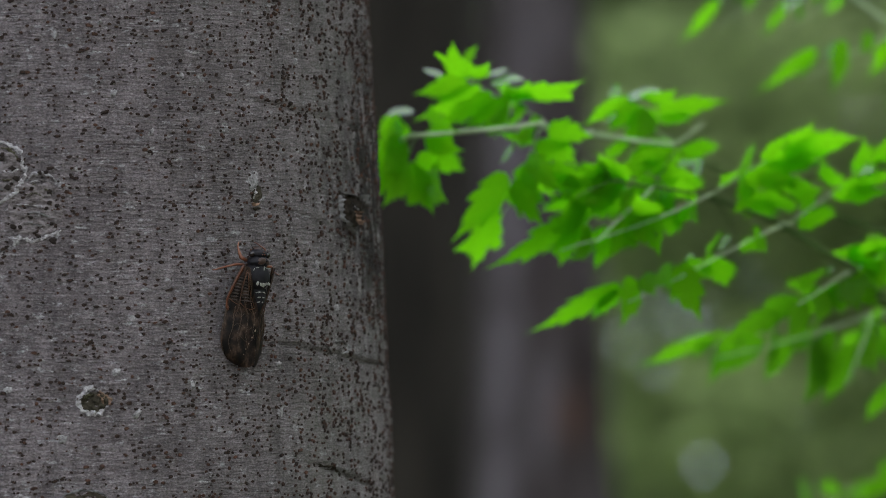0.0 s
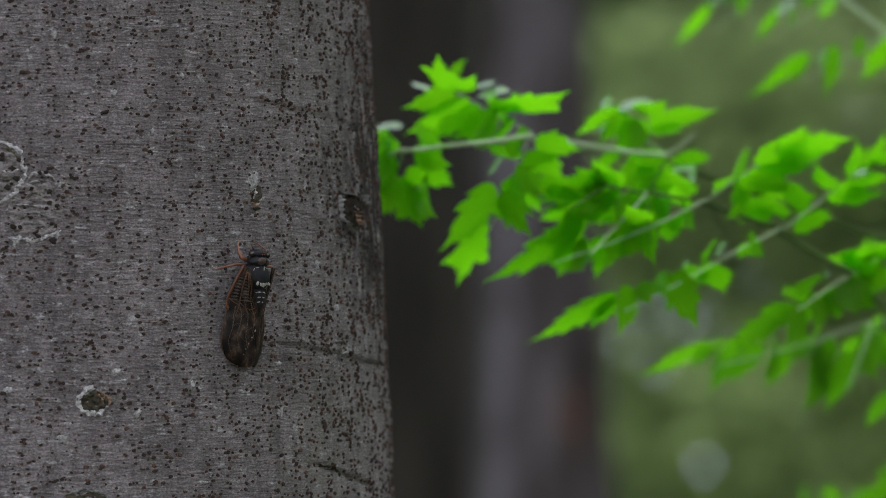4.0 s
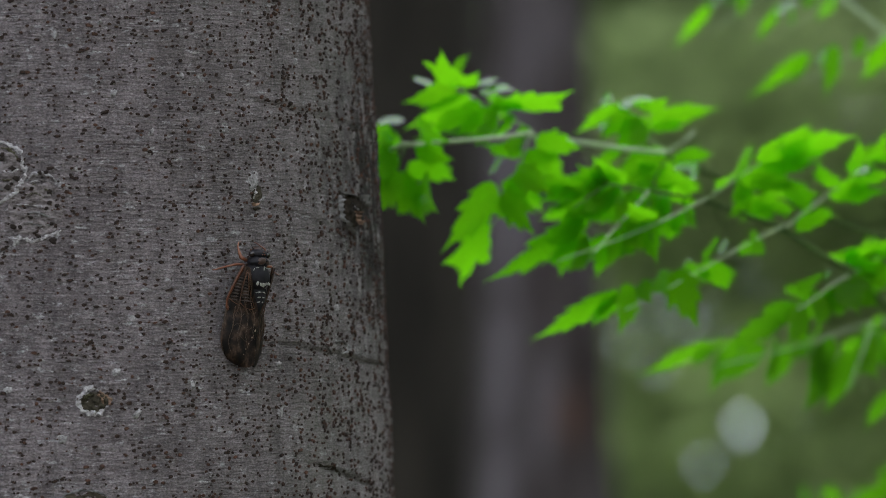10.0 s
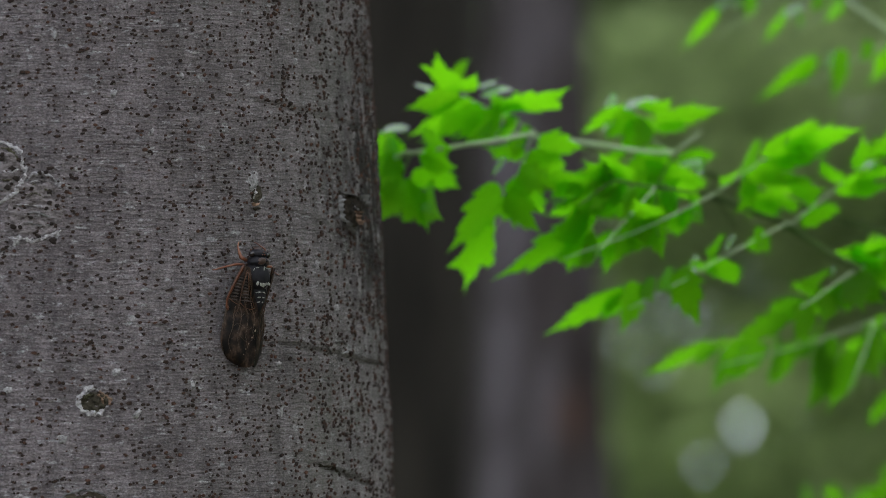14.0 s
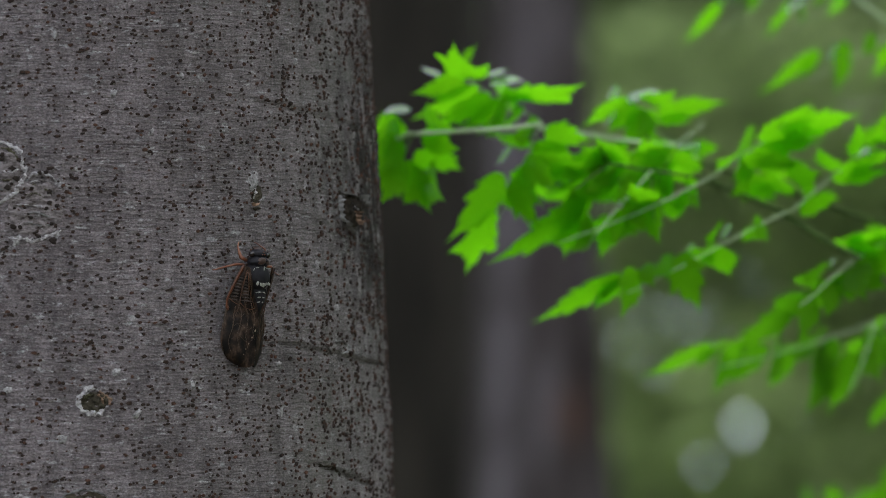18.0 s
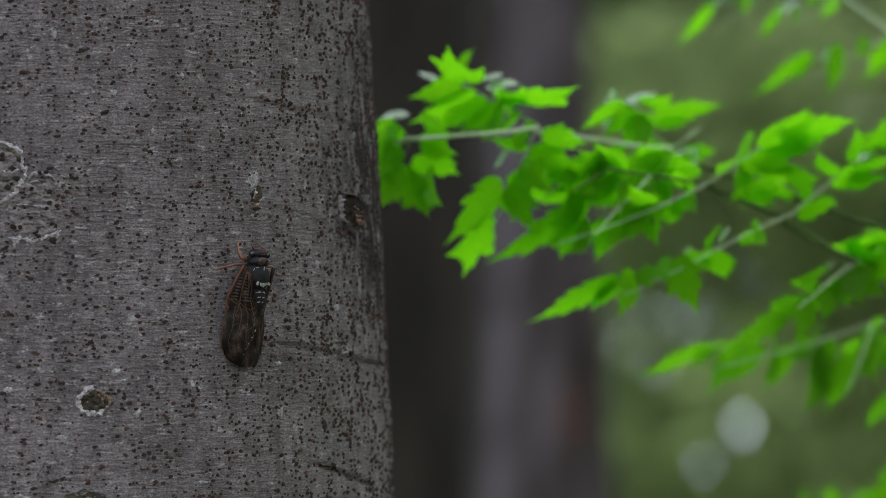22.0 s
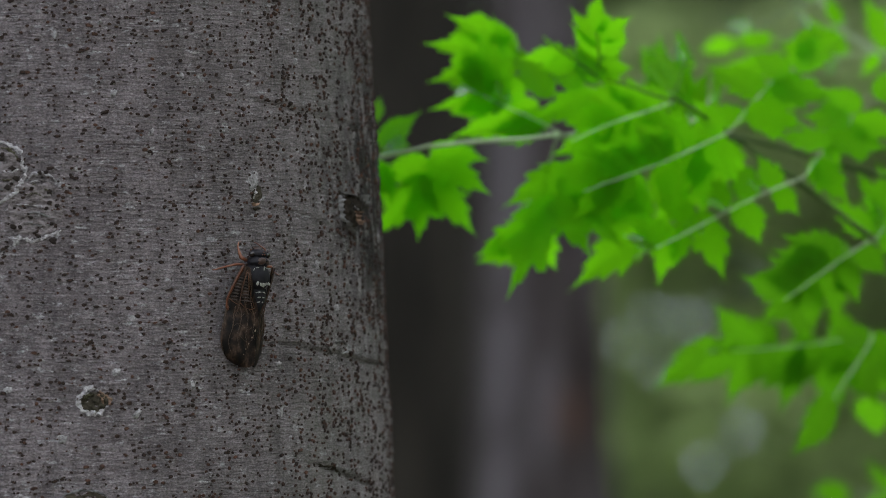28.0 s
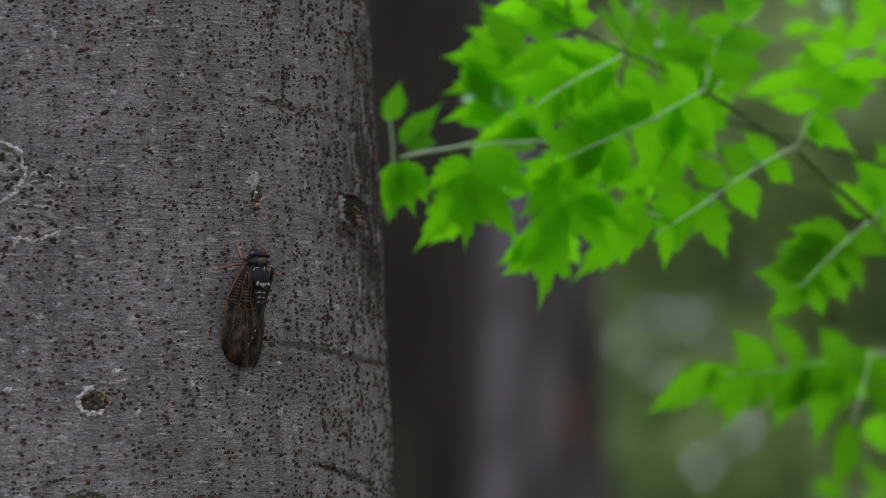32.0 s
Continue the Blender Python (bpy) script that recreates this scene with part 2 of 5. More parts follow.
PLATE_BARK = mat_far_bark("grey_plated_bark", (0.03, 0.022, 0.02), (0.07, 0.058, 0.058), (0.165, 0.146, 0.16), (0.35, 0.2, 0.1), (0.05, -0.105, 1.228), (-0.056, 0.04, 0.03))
GROUND = mat_plain("leaf_litter", (0.03, 0.024, 0.015), (0.1, 0.085, 0.045), 6, 0.95, 0.1, (1, 1, 1), 0.8, 0.02)
SHELL = mat_plain("black_brown_shell", (0.005, 0.005, 0.007), (0.016, 0.014, 0.017), 500, 0.62, 0.2, (1, 1, 1), 0.4, 0.0002)
SHELL_RED = mat_plain("reddish_brown_shell", (0.018, 0.011, 0.009), (0.06, 0.03, 0.022), 420, 0.4, 0.45, (1, 1, 1), 0.4, 0.0002)
CHALK = mat_plain("chalky_white_mark", (0.1, 0.1, 0.085), (0.38, 0.38, 0.34), 900, 0.9, 0.1, (1, 1, 1), 0.3, 0.0001)
TAN_SPOT = mat_plain("tan_wing_spot", (0.12, 0.085, 0.06), (0.3, 0.23, 0.17), 700, 0.8, 0.1, (1, 1, 1), 0.2, 0.0001)
WING = mat_wing()
DARK_VEIN = mat_plain("brown_vein", (0.026, 0.014, 0.008), (0.07, 0.036, 0.018), 200, 0.45, 0.4, (1, 1, 1), 0.2, 0.0001)
BAR = mat_plain("dull_grey_bar", (0.03, 0.023, 0.019), (0.075, 0.06, 0.052), 300, 0.7, 0.2, (1, 1, 1), 0.2, 0.0001)
CELL_VEIN = mat_plain("dull_rust_vein", (0.045, 0.018, 0.008), (0.12, 0.045, 0.018), 200, 0.5, 0.3, (1, 1, 1), 0.2, 0.0001)
VEIN = mat_plain("rusty_orange_vein", (0.055, 0.018, 0.008), (0.14, 0.043, 0.016), 200, 0.4, 0.5, (1, 1, 1), 0.2, 0.0001)
LEGMAT = mat_plain("rusty_brown_leg", (0.09, 0.027, 0.011), (0.23, 0.075, 0.03), 220, 0.4, 0.5, (1, 1, 1), 0.2, 0.0001)
EYEMAT = mat_plain("dark_glossy_eye", (0.006, 0.004, 0.004), (0.014, 0.009, 0.008), 300, 0.12, 0.6, (1, 1, 1), 0)


# ---- mesh helpers ----
def part(name, bm, material, parent, label=""):
    me = bpy.data.meshes.new(name)
    bm.to_mesh(me)
    bm.free()
    me.materials.append(material)
    for p in me.polygons:
        p.use_smooth = True
    ob = new(name, me)
    ob.parent = parent
    return tagged(ob, label)


def thing(name, m, label, category, group="", kind=""):
    ob = new(name)
    ob.empty_display_size = 0.02
    ob.matrix_basis = m
    return tagged(ob, label, category, group, kind)


def mesh_from(name, verts, faces, material, parent=None, label=""):
    me = bpy.data.meshes.new(name)
    me.from_pydata([tuple(v) for v in verts], [], faces)
    me.materials.append(material)
    for p in me.polygons:
        p.use_smooth = True
    me.update()
    ob = new(name, me)
    ob.parent = parent
    return tagged(ob, label)


def tube(bm, pts, radii, sides=8):
    """A round rod through the points, closed at both ends."""
    pts = [Vector(p) for p in pts]
    rings = []
    for i, p in enumerate(pts):
        d = (pts[min(i + 1, len(pts) - 1)] - pts[max(i - 1, 0)]).normalized()
        a = d.orthogonal().normalized() if i == 0 else (a - d * a.dot(d)).normalized()
        c = d.cross(a)
        r = radii[i] if isinstance(radii, (list, tuple)) else radii
        rings.append([bm.verts.new(p + r * (math.cos(k * math.tau / sides) * a + math.sin(k * math.tau / sides) * c)) for k in range(sides)])
    for u, v in zip(rings, rings[1:]):
        for k in range(sides):
            bm.faces.new((u[k], u[(k + 1) % sides], v[(k + 1) % sides], v[k]))
    bm.faces.new(rings[0][::-1])
    bm.faces.new(rings[-1])
    return bm


def ball(bm, centre, radii, turn=(0, 0, 0), u=16, v=10, power=1.0):
    m = pose(*centre, *turn) @ Matrix.Diagonal((*radii, 1))
    made = bmesh.ops.create_uvsphere(bm, u_segments=u, v_segments=v, radius=1.0)
    for w in made["verts"]:
        w.co = m @ w.co
    return bm


def at(x, y, depth):
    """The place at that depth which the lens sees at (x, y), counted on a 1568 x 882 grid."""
    s = TAN * depth / 784
    return Vector(((x - 784) * s, depth, EYE_Z + (441 - y) * s))


# ---- ground ----
def build_ground():
    n, verts, faces = 60, [], []
    for j in range(n + 1):
        for i in range(n + 1):
            u, v = (i / n * 2 - 1), (j / n * 2 - 1)
            x, y = 900 * u * abs(u) ** 1.6, 900 * v * abs(v) ** 1.6
            fall = max(0.0, y - 16.0)
            verts.append((x, y, 0.05 * noise.noise((x * 0.6, y * 0.6, 0)) - 0.09 * fall * min(1.0, fall / 12)))
    for j in range(n):
        for i in range(n):
            k = j * (n + 1) + i
            faces.append((k, k + 1, k + n + 2, k + n + 1))
    ob = mesh_from("ground", verts, faces, GROUND)
    tagged(ob, "brown leaf litter and soil of a wood", "ground", "", "structure")


build_ground()


def build_backdrop():
    """A glowing sheet added far beyond the slope, to brighten the gaps in the undergrowth."""
    m, nt, b = nodes_of("pale_glow", 1.0, 0.0)
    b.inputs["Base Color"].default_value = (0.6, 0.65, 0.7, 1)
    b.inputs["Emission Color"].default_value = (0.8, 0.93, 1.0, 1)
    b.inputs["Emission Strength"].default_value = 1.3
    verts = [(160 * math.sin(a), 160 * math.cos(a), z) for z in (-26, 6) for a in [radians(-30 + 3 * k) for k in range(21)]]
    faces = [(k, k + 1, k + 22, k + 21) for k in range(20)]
    tagged(mesh_from("backdrop", verts, faces, m), "pale glowing sheet added beyond the wood", "backdrop", "", "structure")


build_backdrop()

# ---- the near tree ----
AXIS_X, AXIS_Y, LEAN, TAPER, GIRTH = -0.2077, 2.14, 0.024, 0.03, 0.1764


def bark_out(phi, z):
    """How far the bark stands out from the plain taper: lumps, faint rings, and the grooves of old ring scars."""
    h = z - EYE_Z
    p = (phi * 1.2, h * 9, 4.0)
    d = 0.0022 * noise.noise(p) + 0.0011 * noise.noise((phi * 5, h * 30, 1.0)) + 0.0004 * noise.noise((phi * 9, h * 150, 7.0))
    flute = max(0.0, min(1.0, (phi - 0.75) / 0.4))
    d += flute * 0.0005 * noise.noise((phi * 34, h * 12, 2.0))
    for f0, h0, f1, h1, deep, wide in GROOVES:
        if f0 - 0.03 < phi < f1 + 0.03:
            k = (phi - f0) / (f1 - f0)
            hc = h0 + (h1 - h0) * k + 0.0012 * noise.noise((phi * 30, h0 * 80, 5.0))
            fade = max(0.0, min(1.0, 6 * k + 0.2, 6 * (1 - k) + 0.2))
            q = (h - hc) / wide
            d += fade * deep * (-math.exp(-q * q) + 0.55 * math.exp(-((q - 1.7) ** 2)))
    return d


def bark_at(phi, z, out=0.0):
    h = z - EYE_Z
    r = GIRTH - TAPER * h + out
    return Vector((AXIS_X - LEAN * h + r * math.sin(phi), AXIS_Y - r * math.cos(phi), z))


def bark_angle(x, y):
    """The angle round the trunk, and the height, at which the lens sees (x, y)."""
    lo, hi = -1.4, 1.55
    z = EYE_Z
    for _ in range(40):
        f = (lo + hi) / 2
        p = bark_at(f, z)
        if 784 + 784 * p.x / (TAN * p.y) < x:
            lo = f
        else:
            hi = f
        z = EYE_Z + (441 - y) * TAN * p.y / 784
    return lo, z


def bark_frame(phi, z, turn=0.0):
    """A pose on the bark: x round the trunk, y up, z outwards."""
    n = Vector((math.sin(phi), -math.cos(phi), 0))
    t = Vector((math.cos(phi), math.sin(phi), 0))
    m = Matrix((t, Vector((0, 0, 1)), n)).transposed().to_4x4()
    return Matrix.Translation(bark_at(phi, z, bark_out(phi, z))) @ m @ pose(0, 0, 0, 0, 0, turn)


def groove(x0, y0, x1, y1, deep, wide):
    (f0, z0), (f1, z1) = bark_angle(x0, y0), bark_angle(x1, y1)
    return f0, z0 - EYE_Z, f1, z1 - EYE_Z, deep, wide


GROOVES = []
GROOVES = [groove(462, 603, 672, 652, 0.0016, 0.0013), groove(545, 818, 660, 862, 0.0018, 0.0014), groove(380, 165, 655, 242, 0.0010, 0.0011),
           groove(255, 320, 470, 352, 0.0006, 0.001), groove(465, 362, 610, 412, 0.0010, 0.0012), groove(255, 578, 388, 592, 0.0007, 0.0009),
           groove(20, 446, 200, 450, 0.0005, 0.0008), groove(360, 788, 540, 815, 0.0006, 0.001)]

near_tree = thing("tree", pose(AXIS_X, AXIS_Y, 0), "large tree with smooth grey bark dotted with brown lenticels", "tree")
TREE_INV = Matrix.Translation((-AXIS_X, -AXIS_Y, 0))


def build_trunk():
    zs = [-0.1, 0.0, 0.15, 0.35, 0.6, 0.85, 1.05, 1.2, 1.28] + [1.31 + 0.0016 * i for i in range(238)] + [1.72, 1.8, 2.0, 2.4, 3.0, 3.8, 4.6]
    fs = [-math.pi + 0.06 * i for i in range(44)] + [-0.5 + 0.0105 * i for i in range(210)] + [1.71 + 0.06 * i for i in range(24)]
    n, verts, faces = len(fs), [], []
    for z in zs:
        fine = 1.29 < z < 1.71
        flare = 0.09 * max(0.0, 1 - z / 0.5) ** 2
        for f in fs:
            verts.append(TREE_INV @ bark_at(f, z, flare + (bark_out(f, z) if fine else 0.004 * noise.noise((f, z * 3, 0)))))
    for j in range(len(zs) - 1):
        for i in range(n):
            a, b = j * n + i, j * n + (i + 1) % n
            faces.append((a, b, b + n, a + n))
    mesh_from("trunk", verts, faces, BARK, near_tree, "smooth grey bark with fine horizontal lines")
    # limbs far above the view
    bm = bmesh.new()
    top = TREE_INV @ bark_at(0, 4.6)
    for k in range(5):
        a = k * 1.26
        d = Vector((math.cos(a), math.sin(a), 0))
        p0 = Vector((-0.1, 0, 4.2 + 0.1 * k))
        tube(bm, [p0, p0 + d * 0.5 + Vector((0, 0, 0.5)), p0 + d * 1.3 + Vector((0, 0, 1.1))], [0.07, 0.05, 0.02])
    part("limb", bm, BARK, near_tree)


build_trunk()


def wart(rx, ry, high, sides=8, seed=0):
    """A raised, cracked cork wart: a low collar round a sunken slit."""
    rnd = random.Random(seed)
    verts, faces = [], []
    wob = [rnd.uniform(0.7, 1.25) for _ in range(sides)]
    for r, h in ((1.0, -0.4), (0.8, 0.75), (0.45, 0.9)):
        for k in range(sides):
            a = k * math.tau / sides
            verts.append((rx * r * wob[k] * math.cos(a), ry * r * wob[k] * math.sin(a), high * h * rnd.uniform(0.8, 1.2)))
    verts.append((0, 0, high * 0.35))
    for j in range(2):
        for k in range(sides):
            a, b = j * sides + k, j * sides + (k + 1) % sides
            faces.append((a, b, b + sides, a + sides))
    for k in range(sides):
        faces.append((2 * sides + k, 2 * sides + (k + 1) % sides, 3 * sides))
    return verts, faces


def slit_faces(me):
    """The sunken middle of every wart is darker than its collar."""
    if not me.materials:
        me.materials.append(LENTICEL)
    me.materials.append(SLIT)
    for p in me.polygons:
        p.use_smooth = True
        p.material_index = 1 if p.index % 24 >= 16 else 0


def build_lenticels():
    rnd = random.Random(11)
    shapes = [wart(1, 0.78, 1, 8, s) for s in range(8)]
    meshes = []
    for v, f in shapes:
        me = bpy.data.meshes.new("lenticel")
        me.from_pydata(v, [], f)
        slit_faces(me)
        meshes.append(me)
    verts, faces, big = [], [], 0
    spots, taken, tries = [], collections.Counter(), 0
    while len(spots) < 8600:
        f, h = rnd.uniform(-0.75, 1.62), rnd.uniform(-0.15, 0.15)
        cell = (int(f * 70), int(h * 420))
        if f < 0.8 and taken[cell] > 0 and rnd.random() < 0.85:
            tries += 1
            if tries < 60000:
                continue
        taken[cell] += 1
        chain = 1 if rnd.random() < 0.86 - 0.62 * max(0, min(0.9, f - 0.3)) else rnd.choice((2, 2, 3, 4))
        for c in range(chain):
            if rnd.random() < 0.33:
                r = rnd.uniform(0.00082, 0.00132)
            else:
                r = rnd.uniform(0.0005, 0.0009)
            spots.append((f + rnd.gauss(0, 0.004), h - c * rnd.uniform(0.002, 0.0036), r, rnd.uniform(0.85, 1.0 + 0.5 * (f < 0.5)), rnd.randrange(8), rnd.uniform(-12, 12)))
    for f, h, r, wide, k, turn in spots:
        edge = max(0.0, min(1.0, (f - 0.7) / 0.5))
        if rnd.random() < 0.3 * edge:
            continue
        m = TREE_INV @ bark_frame(f, EYE_Z + h, turn) @ Matrix.Diagonal((r * wide * (1 + 0.15 * edge), r * (1 + 0.4 * edge), 0.0004 + (0.25 + 0.12 * edge) * r, 1))
        if r > 0.00127 and -0.45 < f < 1.2 and big < 200:
            big += 1
            ob = new("lenticel", meshes[k])
            ob.parent = near_tree
            ob.matrix_basis = m
            continue
        v, fc = shapes[k]
        n0 = len(verts)
        verts.extend(m @ Vector(p) for p in v)
        faces.extend(tuple(n0 + i for i in q) for q in fc)
    ob = mesh_from("cork_speckle", verts, faces, LENTICEL, near_tree, "many small rust-brown cork warts")
    slit_faces(ob.data)
    tagged(ob, kind="stuff")


build_lenticels()


def crust(way, wide, mat, parent, high=0.0009, seed=0, name="bark_ridge"):
    """A broken ridge of flaking bark along a way of grid places on the trunk."""
    ways = []
    for a, b in zip(way, way[1:]):
        for k in range(14):
            ways.append((a[0] + (b[0] - a[0]) * k / 14, a[1] + (b[1] - a[1]) * k / 14))
    ways.append(way[-1])
    bm, rows, run = bmesh.new(), [], 0.0
    n = len(ways)
    for i, (x, y) in enumerate(ways):
        (x0, y0), (x1, y1) = ways[max(0, i - 1)], ways[min(n - 1, i + 1)]
        l = math.hypot(x1 - x0, y1 - y0) or 1
        nx, ny = -(y1 - y0) / l, (x1 - x0) / l
        k = i / (n - 1)
        run += 0.5 * l
        w = wide * math.sin(math.pi * (0.08 + 0.84 * k)) ** 0.7 * (0.75 + 0.7 * noise.noise((run * 0.06, seed, 2.0)) + 0.6 * noise.noise((run * 0.19, seed, 7.0)))
        c = wide * (0.5 * noise.noise((run * 0.05, seed, 9.0)) + 0.25 * noise.noise((run * 0.13, seed, 3.0)))
        row = []
        for q in range(7):
            u = (q / 3 - 1) * max(w, 0.3) * (1 + 0.5 * noise.noise((run * 0.16, q, seed))) + c
            f, z = bark_angle(x + nx * u, y + ny * u)
            lift = high * (1 - (q / 3 - 1) ** 2) * (0.6 + 1.4 * noise.noise((run * 0.17, q * 0.9, seed + 5))) - (0.0004 if q in (0, 6) else 0)
            row.append(bm.verts.new(TREE_INV @ bark_at(f, z, bark_out(f, z) + lift)))
        rows.append(row)
    for u, v in zip(rows, rows[1:]):
        for q in range(6):
            bm.faces.new((u[q], u[q + 1], v[q + 1], v[q]))
    return part(name, bm, mat, parent)


def arc(x, y, rx, ry, a0, a1, n=12):
    return [(x + rx * math.cos(radians(a0 + (a1 - a0) * k / n)), y + ry * math.sin(radians(a0 + (a1 - a0) * k / n))) for k in range(n + 1)]


def bed(name, x, y, rx, ry, mat, label, rough, seed, out=0.0003, grain=(200, 520)):
    """The uneven surface inside a scar, lying on the bark."""
    bm, rings = bmesh.new(), []
    for j in range(16):
        r = 1 - j / 16
        ring = []
        for k in range(48):
            a = k * math.tau / 48
            wob = 1 + 0.12 * noise.noise((2 * math.cos(a) + seed, 2 * math.sin(a), 1)) + 0.06 * noise.noise((8 * math.cos(a), 8 * math.sin(a), seed))
            f, z = bark_angle(x + rx * r * wob * math.cos(a), y + ry * r * wob * math.sin(a))
            p = bark_at(f, z)
            lift = out + rough * (noise.noise((p.x * grain[0], p.z * grain[1], seed)) + 0.6 * noise.noise((p.x * 3 * grain[0], p.z * 2 * grain[1], seed)))
            ring.append(bm.verts.new(TREE_INV @ bark_at(f, z, bark_out(f, z) + (lift if j else -0.0005))))
        rings.append(ring)
    for u, v in zip(rings, rings[1:]):
        for k in range(48):
            bm.faces.new((u[k], u[(k + 1) % 48], v[(k + 1) % 48], v[k]))
    bm.faces.new(rings[-1])
    return part(name, bm, mat, near_tree, label)


def warts_on(parent, spots, seed):
    """Cork warts on a scar."""
    rnd = random.Random(seed)
    for x, y, r in spots:
        v, fc = wart(1, 0.8, 1, 8, rnd.randrange(99))
        f, z = bark_angle(x, y)
        q = r * TAN * 2.0 / 784
        m = TREE_INV @ bark_frame(f, z, rnd.uniform(-20, 20)) @ Matrix.Translation((0, 0, 0.0008)) @ Matrix.Diagonal((q, q, 0.0008, 1))
        mesh_from("lenticel", [m @ Vector(p) for p in v], fc, LENTICEL, parent)


# the two old branch scars side by side
old = bed("branch_scar", -2, 306, 42, 48, SCAR_MOSS, "round branch scar with a pale flaking rim", 0.0013, 1, 0.0003, (150, 420))
crust([(-8, 252), (12, 254), (30, 263), (41, 282), (44, 306), (37, 328), (22, 345), (6, 357), (-8, 364)], 6.5, SCAR_PALE, old, 0.0014, 1)
crust([(12, 352), (26, 342), (38, 322)], 7.0, SCAR_PALE, old, 0.0014, 2)
crust([(2, 300), (20, 306), (34, 300)], 4.0, SCAR_PALE, old, 0.001, 3)
crust([(0, 335), (14, 332), (28, 318)], 3.5, SCAR_GREY, old, 0.001, 4)
crust([(0, 262), (14, 264), (28, 274), (36, 290)], 4.0, SCAR_OLIVE, old, 0.0006, 5)
crust([(0, 318), (16, 320), (30, 312)], 2.6, SCAR_OLIVE, old, 0.0007, 6)
warts_on(old, ((4, 274, 5), (5, 282, 4), (22, 298, 6), (30, 316, 7), (14, 332, 7), (20, 326, 4), (34, 285, 4)), 1)
healed = bed("branch_scar", 62, 368, 50, 54, SCAR_MOSS, "healed round branch scar with a flaking rim", 0.0013, 2, 0.0003, (130, 430))
crust([(14, 420), (35, 424), (55, 426), (76, 422), (92, 416), (108, 408)], 5.5, SCAR_PALE, healed, 0.0014, 7)
crust([(46, 322), (58, 308), (76, 306), (94, 314), (106, 330)], 4.0, SCAR_PALE, healed, 0.001, 8)
crust([(48, 332), (60, 326), (76, 332), (92, 343)], 3.0, SCAR_OLIVE, healed, 0.0008, 9)
crust([(46, 345), (62, 342), (80, 349)], 3.4, SCAR_OLIVE, healed, 0.0008, 10)
crust([(30, 362), (60, 364), (86, 368), (104, 377)], 3.2, SCAR_PALE, healed, 0.001, 11)
crust([(40, 378), (66, 376), (98, 388)], 2.8, SCAR_GREY, healed, 0.001, 12)
crust([(30, 398), (50, 394), (72, 400), (92, 398)], 3.0, SCAR_GREY, healed, 0.001, 13)
crust([(52, 324), (62, 320), (72, 322)], 2.2, SCAR_PALE, healed, 0.001, 14)
warts_on(healed, ((70, 306, 5), (81, 305, 4), (74, 314, 3), (57, 333, 4), (87, 340, 5), (87, 358, 5), (101, 364, 4), (82, 369, 4), (26, 369, 3), (55, 385, 4), (91, 396, 4), (35, 402, 5), (23, 401, 6),
                  (62, 412, 4), (69, 419, 4), (94, 426, 7), (50, 379, 3)), 2)

hole = bed("knot_hole", 167, 712, 26, 18, SCAR_CORE, "small knot hole with a pale broken rim", 0.0012, 3, 0.0006, (500, 500))
crust(arc(166, 711, 27, 21, 140, 290), 10, SCAR_PALE, hole, 0.0014, 15)
crust(arc(166, 711, 26, 20, 290, 375), 7.5, SCAR_TAN, hole, 0.0013, 16)
crust(arc(166, 711, 27, 21, 20, 150), 9.5, SCAR_PALE, hole, 0.0012, 17)
crust([(146, 708), (156, 702), (164, 698)], 5.0, SCAR_OLIVE, hole, 0.0022, 18)
crust([(172, 698), (180, 706), (184, 716)], 4.5, SCAR_TAN, hole, 0.002, 19)
crust([(160, 728), (172, 732), (186, 728)], 3.0, SCAR_PALE, hole, 0.0012, 20)

knot = bed("knot", 454, 344, 9, 17, SCAR_CORE, "small knot with pale broken bark", 0.001, 4, 0.0006, (500, 500))
crust([(449, 333), (451, 342), (449, 352)], 3.0, SCAR_PALE, knot, 0.0014, 21)
crust([(458, 356), (464, 352), (469, 348)], 4.0, LICHEN, knot, 0.0012, 22)
crust([(446, 359), (451, 362), (457, 359)], 4.0, SCAR_TAN, knot, 0.0018, 23)
crust([(447, 368), (453, 370), (460, 369)], 4.5, SCAR_CORE, knot, 0.0014, 24)

oval = bed("knot", 615, 375, 15, 29, KNOT_DARK, "oval knot with bare tan wood inside", 0.0012, 5, 0.0022, (500, 300))
crust([(618, 374), (622, 384), (625, 396), (621, 400)], 5.5, SCAR_TAN, oval, 0.0038, 25)
crust([(616, 380), (619, 390), (623, 398)], 3.2, SCAR_TAN, oval, 0.0048, 36)
crust([(612, 359), (617, 365), (620, 372)], 3.0, SCAR_PALE, oval, 0.0030, 26)
crust([(598, 346), (597, 366), (599, 386), (608, 402), (618, 412)], 1.5, SCAR_GREY, oval, 0.0034, 27)
crust([(606, 344), (616, 343), (628, 354), (635, 375)], 3.6, SCAR_DARK, oval, 0.0034, 28)
crust([(636, 345), (640, 358), (642, 366)], 2.0, SCAR_GREY, oval, 0.0028, 29)

foot = bed("branch_scar", 150, 892, 46, 22, SCAR_CORE, "dark mossy branch scar", 0.001, 6)
crust(arc(150, 892, 46, 24, 185, 355), 3.0, SCAR_GREY, foot, 0.0012, 30)
crust([(588, 606), (604, 604), (615, 612), (612, 622), (602, 626)], 2.2, SCAR_GREY, near_tree, 0.0012, 31)
crust([(470, 605), (520, 612), (560, 622), (600, 634)], 1.6, SCAR_DARK, near_tree, 0.0004, 32)
crust([(560, 600), (600, 640), (640, 642)], 1.2, SCAR_GREY, near_tree, 0.0006, 33)
crust([(562, 822), (585, 828), (600, 836)], 5.0, SCAR_CORE, near_tree, 0.0012, 34)
